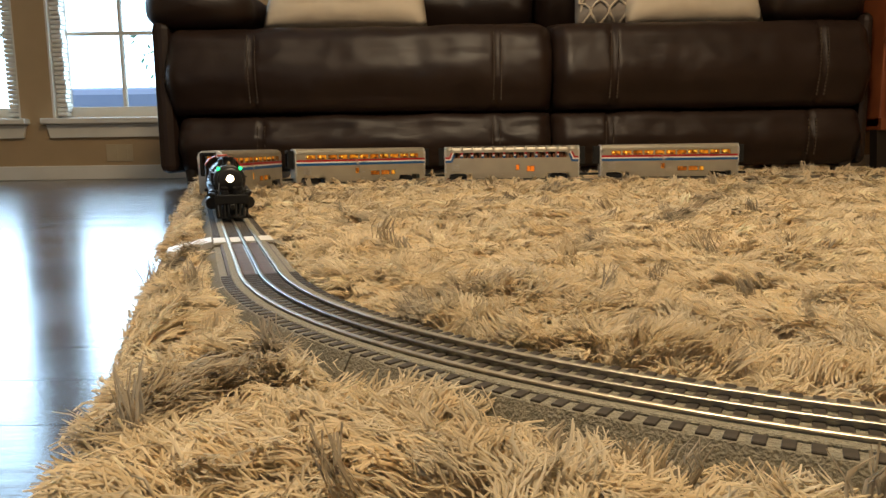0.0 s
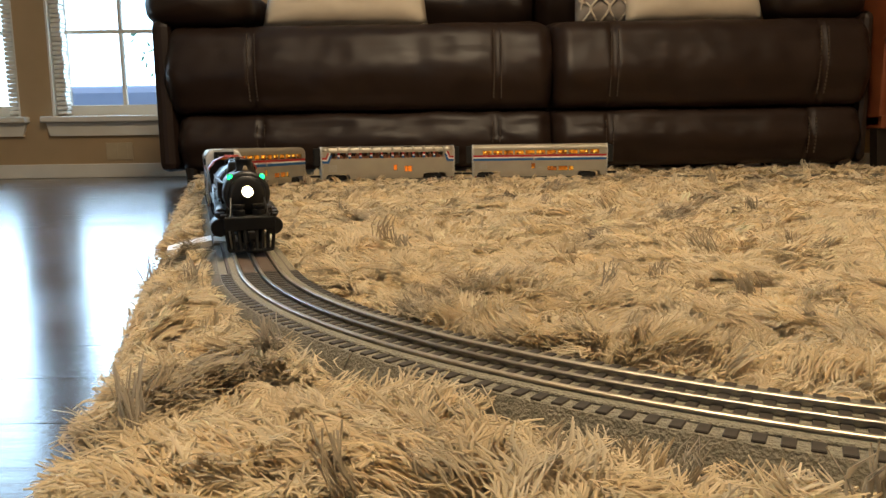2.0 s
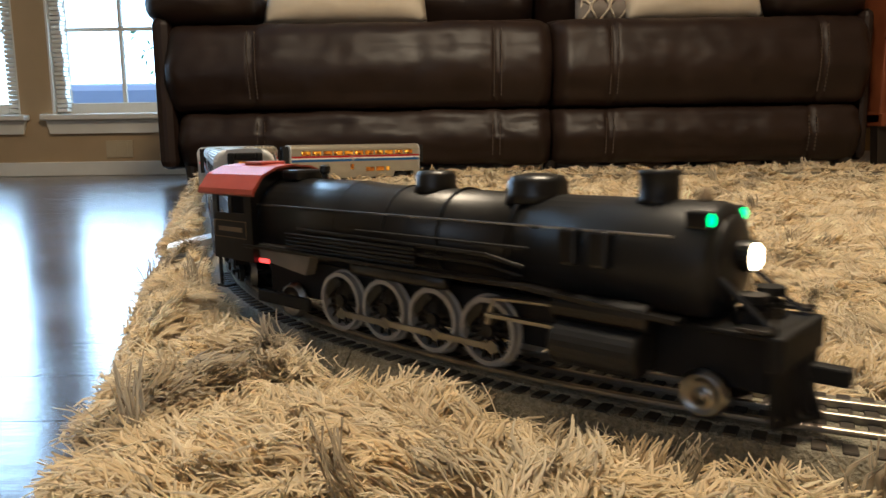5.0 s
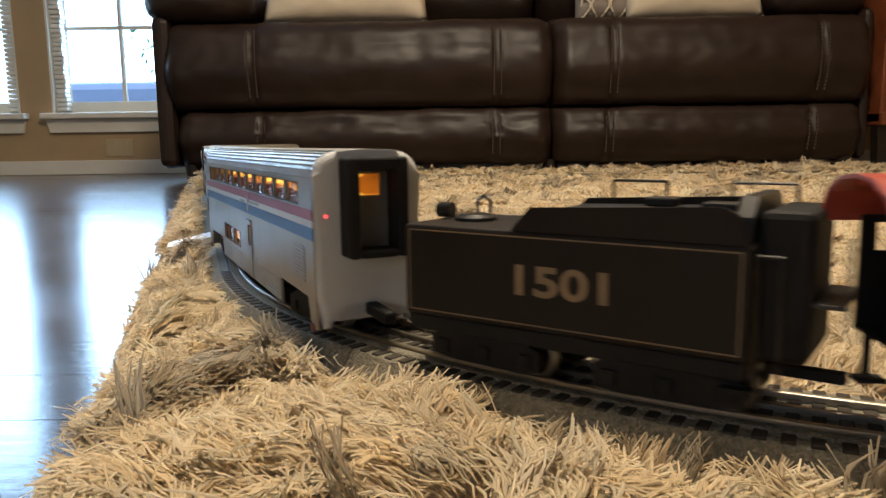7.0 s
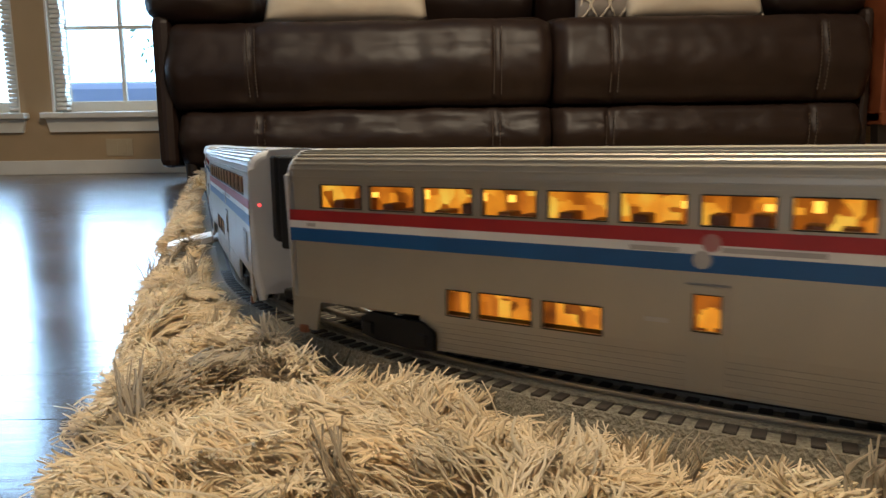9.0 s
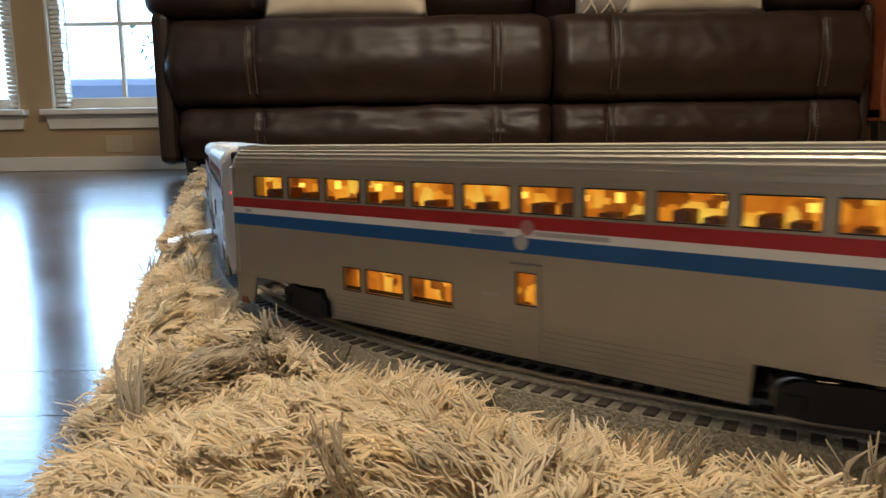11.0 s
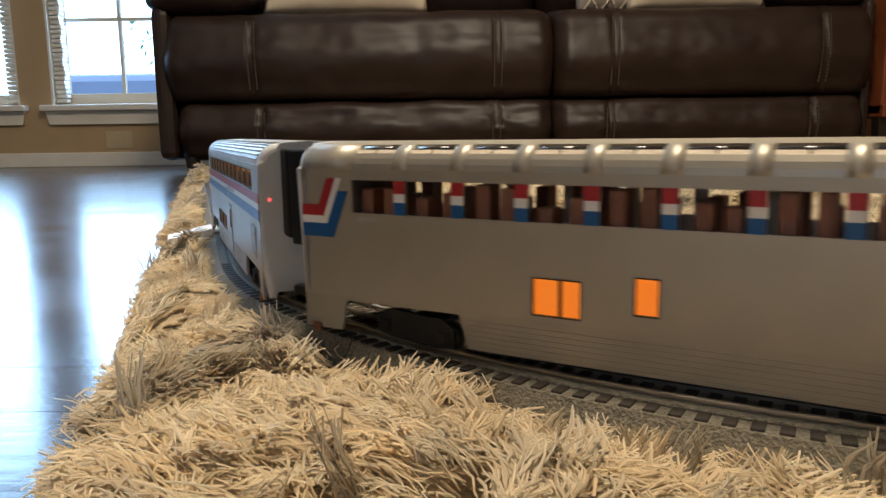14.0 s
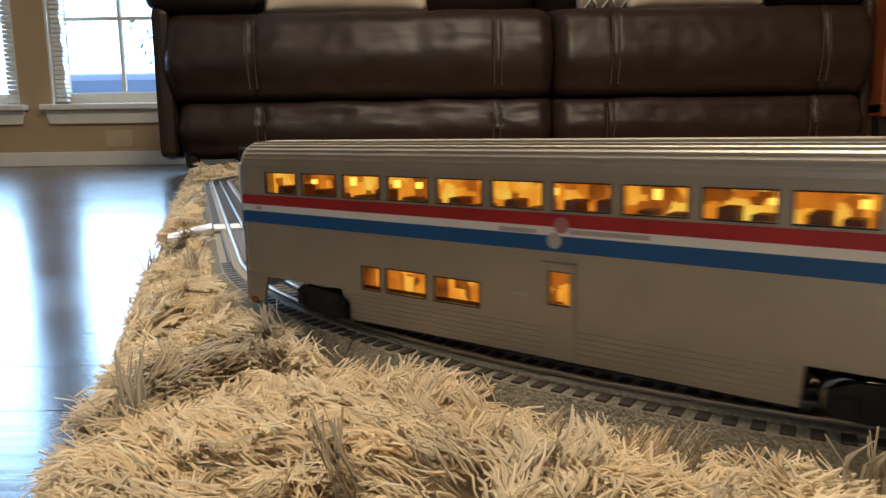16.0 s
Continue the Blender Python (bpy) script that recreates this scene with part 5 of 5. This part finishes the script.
        part("step_hanger", box(B(), -0.2085, -0.2055, min(y - sg * 0.001, y), max(y - sg * 0.001, y), 0.0155, 0.0345), M_BLACK, o)
    part("cab_front", prism(B(), [(-0.0315, 0.0345), (0.0315, 0.0345), (0.0315, 0.0795), (0.02, 0.0925), (-0.02, 0.0925), (-0.0315, 0.0795)], "x", -0.1676, -0.1662), M_LOCO, o)
    part("backhead", box(B(), -0.190, -0.170, -0.024, 0.024, 0.0366, 0.083, 0.003), M_BLACK, o, "black boiler backhead inside the cab")
    part("cab_floor", box(B(), -0.2125, -0.168, -0.030, 0.030, 0.0345, 0.0365), M_BLACK, o)
    top = [(0.0335, 0.0785), (0.0325, 0.0815), (0.0255, 0.0905), (0.014, 0.0955), (0, 0.0968)]
    sec = top + [(-a, b) for a, b in top[:-1][::-1]]
    sec += [(a * 0.95, b - 0.0014) for a, b in sec[::-1]]
    part("cab_roof", prism(B(), sec, "x", -0.2275, -0.162), M_ROOFRED, o, "plain red cab roof")
    part("roof_hatch", box(B(), -0.205, -0.185, -0.010, 0.010, 0.0955, 0.0985, 0.001), M_ROOFRED, o)
    for q in o.children:
        if q.name.split(".")[0] in ("cab_side", "number_panel", "cab_lettering", "cab_hand_rail", "cab_step", "step_hanger", "cab_front", "cab_floor", "cab_roof", "roof_hatch"):
            q.location.x = CAB
    # front deck, pilot and coupler
    part("pilot_deck", box(B(), 0.136, 0.166, -0.024, 0.024, 0.0365, 0.0385, 0.0006), M_BLACK, o)
    part("pilot_beam", box(B(), 0.163, 0.169, -0.0255, 0.0255, 0.025, 0.0385, 0.001), M_BLACK, o)
    for sg in (-1, 1):
        part("deck_brace", tube(B(), [(0.142, sg * 0.017, zc - 0.004), (0.164, sg * 0.019, 0.0385)], 0.0011, 8), M_LOCO, o)
        part("deck_step", box(B(), 0.153, 0.165, sg * 0.0245 - 0.004, sg * 0.0245 + 0.004, 0.0397, 0.0412, 0.0003), M_LOCO, o)
        part("flag_post", cyl(B(), (0.165, sg * 0.022, 0.0385), (0.165, sg * 0.022, 0.049), 0.0008, n=6), M_LOCO, o)
        part("air_pump", lathe(B(), (0.152, sg * 0.010, 0.0396), (0, 0, 1), [(0, 0.0065), (0.005, 0.0065), (0.006, 0.004), (0.007, 0.004), (0.008, 0.006), (0.011, 0.006)], 16), M_BLACK, o)
    for k in range(9):
        y = -0.024 + 0.006 * k
        d = 0.020 * (1 - abs(y) / 0.03)
        part("pilot_bar", cyl(B(), (0.166, y, 0.027), (0.163 + d * 0.6, y * 0.9, 0.0045), 0.0020, n=6), M_BLACK, o)
    part("pilot_foot", tube(B(), [(0.165, -0.022, 0.0045), (0.175, 0, 0.0045), (0.165, 0.022, 0.0045)], 0.0018, 6), M_BLACK, o)
    part("coupler", box(B(), 0.172, 0.186, -0.0035, 0.0035, 0.018, 0.025, 0.001), M_BLACK, o)
    # driving wheels turn; side and main rods swing with them
    for x in DRX:
        ax = new("driving_axle")
        ax.parent = o
        for sg in (-1, 1):
            part("driving_wheel", spoked(DRV, sg * 0.0178), M_LOCO, ax, "black spoked driving wheel")
            part("tyre", tyre(DRV, sg * 0.0178), M_TYRE, ax, "white rimmed wheel tyre")
        part("axle", cyl(B(), (0, -0.016, 0), (0, 0.016, 0), 0.003, n=12), M_BLACK, ax)
        turning.append((ax, x))
    for sg in (-1, 1):
        y0, y1 = sorted((sg * 0.0232, sg * 0.0248))
        bm = box(B(), DRX[0] - 0.004, DRX[-1] + 0.004, y0, y1, -0.0018, 0.0018, 0.0004)
        for x in DRX:
            cyl(bm, (x, y0, 0), (x, y1 + 0.0004, 0), 0.0033, n=14)
        rod = part("side_rod", bm, M_ROD, o, "bright steel side rod")
        rods.append((rod, sg))
    for x, r in ((0.137, 0.009), (-0.132, 0.0105)):
        for y in (-0.0173, 0.0173):
            w = part("small_wheel", wheel_bm(r, y), M_ROD, o, smooth=True)
            w.location = (x, 0, r)
    part("trailing_frame", box(B(), -0.160, -0.106, -0.026, -0.023, 0.008, 0.016, 0.001), M_BLACK, o)
    part("trailing_frame", box(B(), -0.160, -0.106, 0.023, 0.026, 0.008, 0.016, 0.001), M_BLACK, o)
    return o


def add_car(c, a, b, s16):
    movers.append((c, s16, 0.16))
    bogies.append((a, c, 0.165, s16, 0.16))
    bogies.append((b, c, -0.157, s16, 0.16))


first, fa, fb = coach(False)
add_car(first, fa, fb, SD + 3 * CARPITCH)
for k in (2, 0):
    nxt = copy_thing(first, Matrix.Identity(4))
    tr = [q for q in nxt.children if q.name.startswith("truck") and q.type == "EMPTY"]
    tr.sort(key=lambda q: -q.location.x)
    add_car(nxt, tr[0], tr[1], SD + k * CARPITCH)
lou, la, lb = coach(True)
add_car(lou, la, lb, SD + CARPITCH - 0.004)
FA = SD + 3 * CARPITCH + 0.2275
ten, ta, tb = tender()
movers.append((ten, FA + 0.13, 0.047))
bogies.append((ta, ten, 0.047, FA + 0.13, 0.047))
bogies.append((tb, ten, -0.047, FA + 0.13, 0.047))
engine = locomotive()
movers.append((engine, FA + 0.46, 0.07))


def motions():
    for o, s16, half in movers:
        ease = ENGINE_VIEW_FIT if o is engine else CAR_VIEW_FIT
        walk(o, [(k * 0.25, on_track(s16 - (16 - k * 0.25) * VEL, half, ease)) for k in range(65)])
    for tr, car, x, s16, half in bogies:
        rows = []
        for k in range(65):
            s = s16 - (16 - k * 0.25) * VEL
            rows.append((k * 0.25, on_track(s, half).inverted() @ on_track(s + x, 0.021)))
        walk(tr, rows)
    turn = [(k * 0.1, VEL * k * 0.1 / DRV) for k in range(161)]
    for ax, x in turning:
        walk(ax, [(t, Matrix.Translation((x, 0, DRV)) @ Matrix.Rotation(a, 4, "Y")) for t, a in turn])
    for rod, sg in rods:
        walk(rod, [(t, Matrix.Translation((CRANK * math.sin(a), 0, DRV + CRANK * math.cos(a)))) for t, a in turn])


motions()
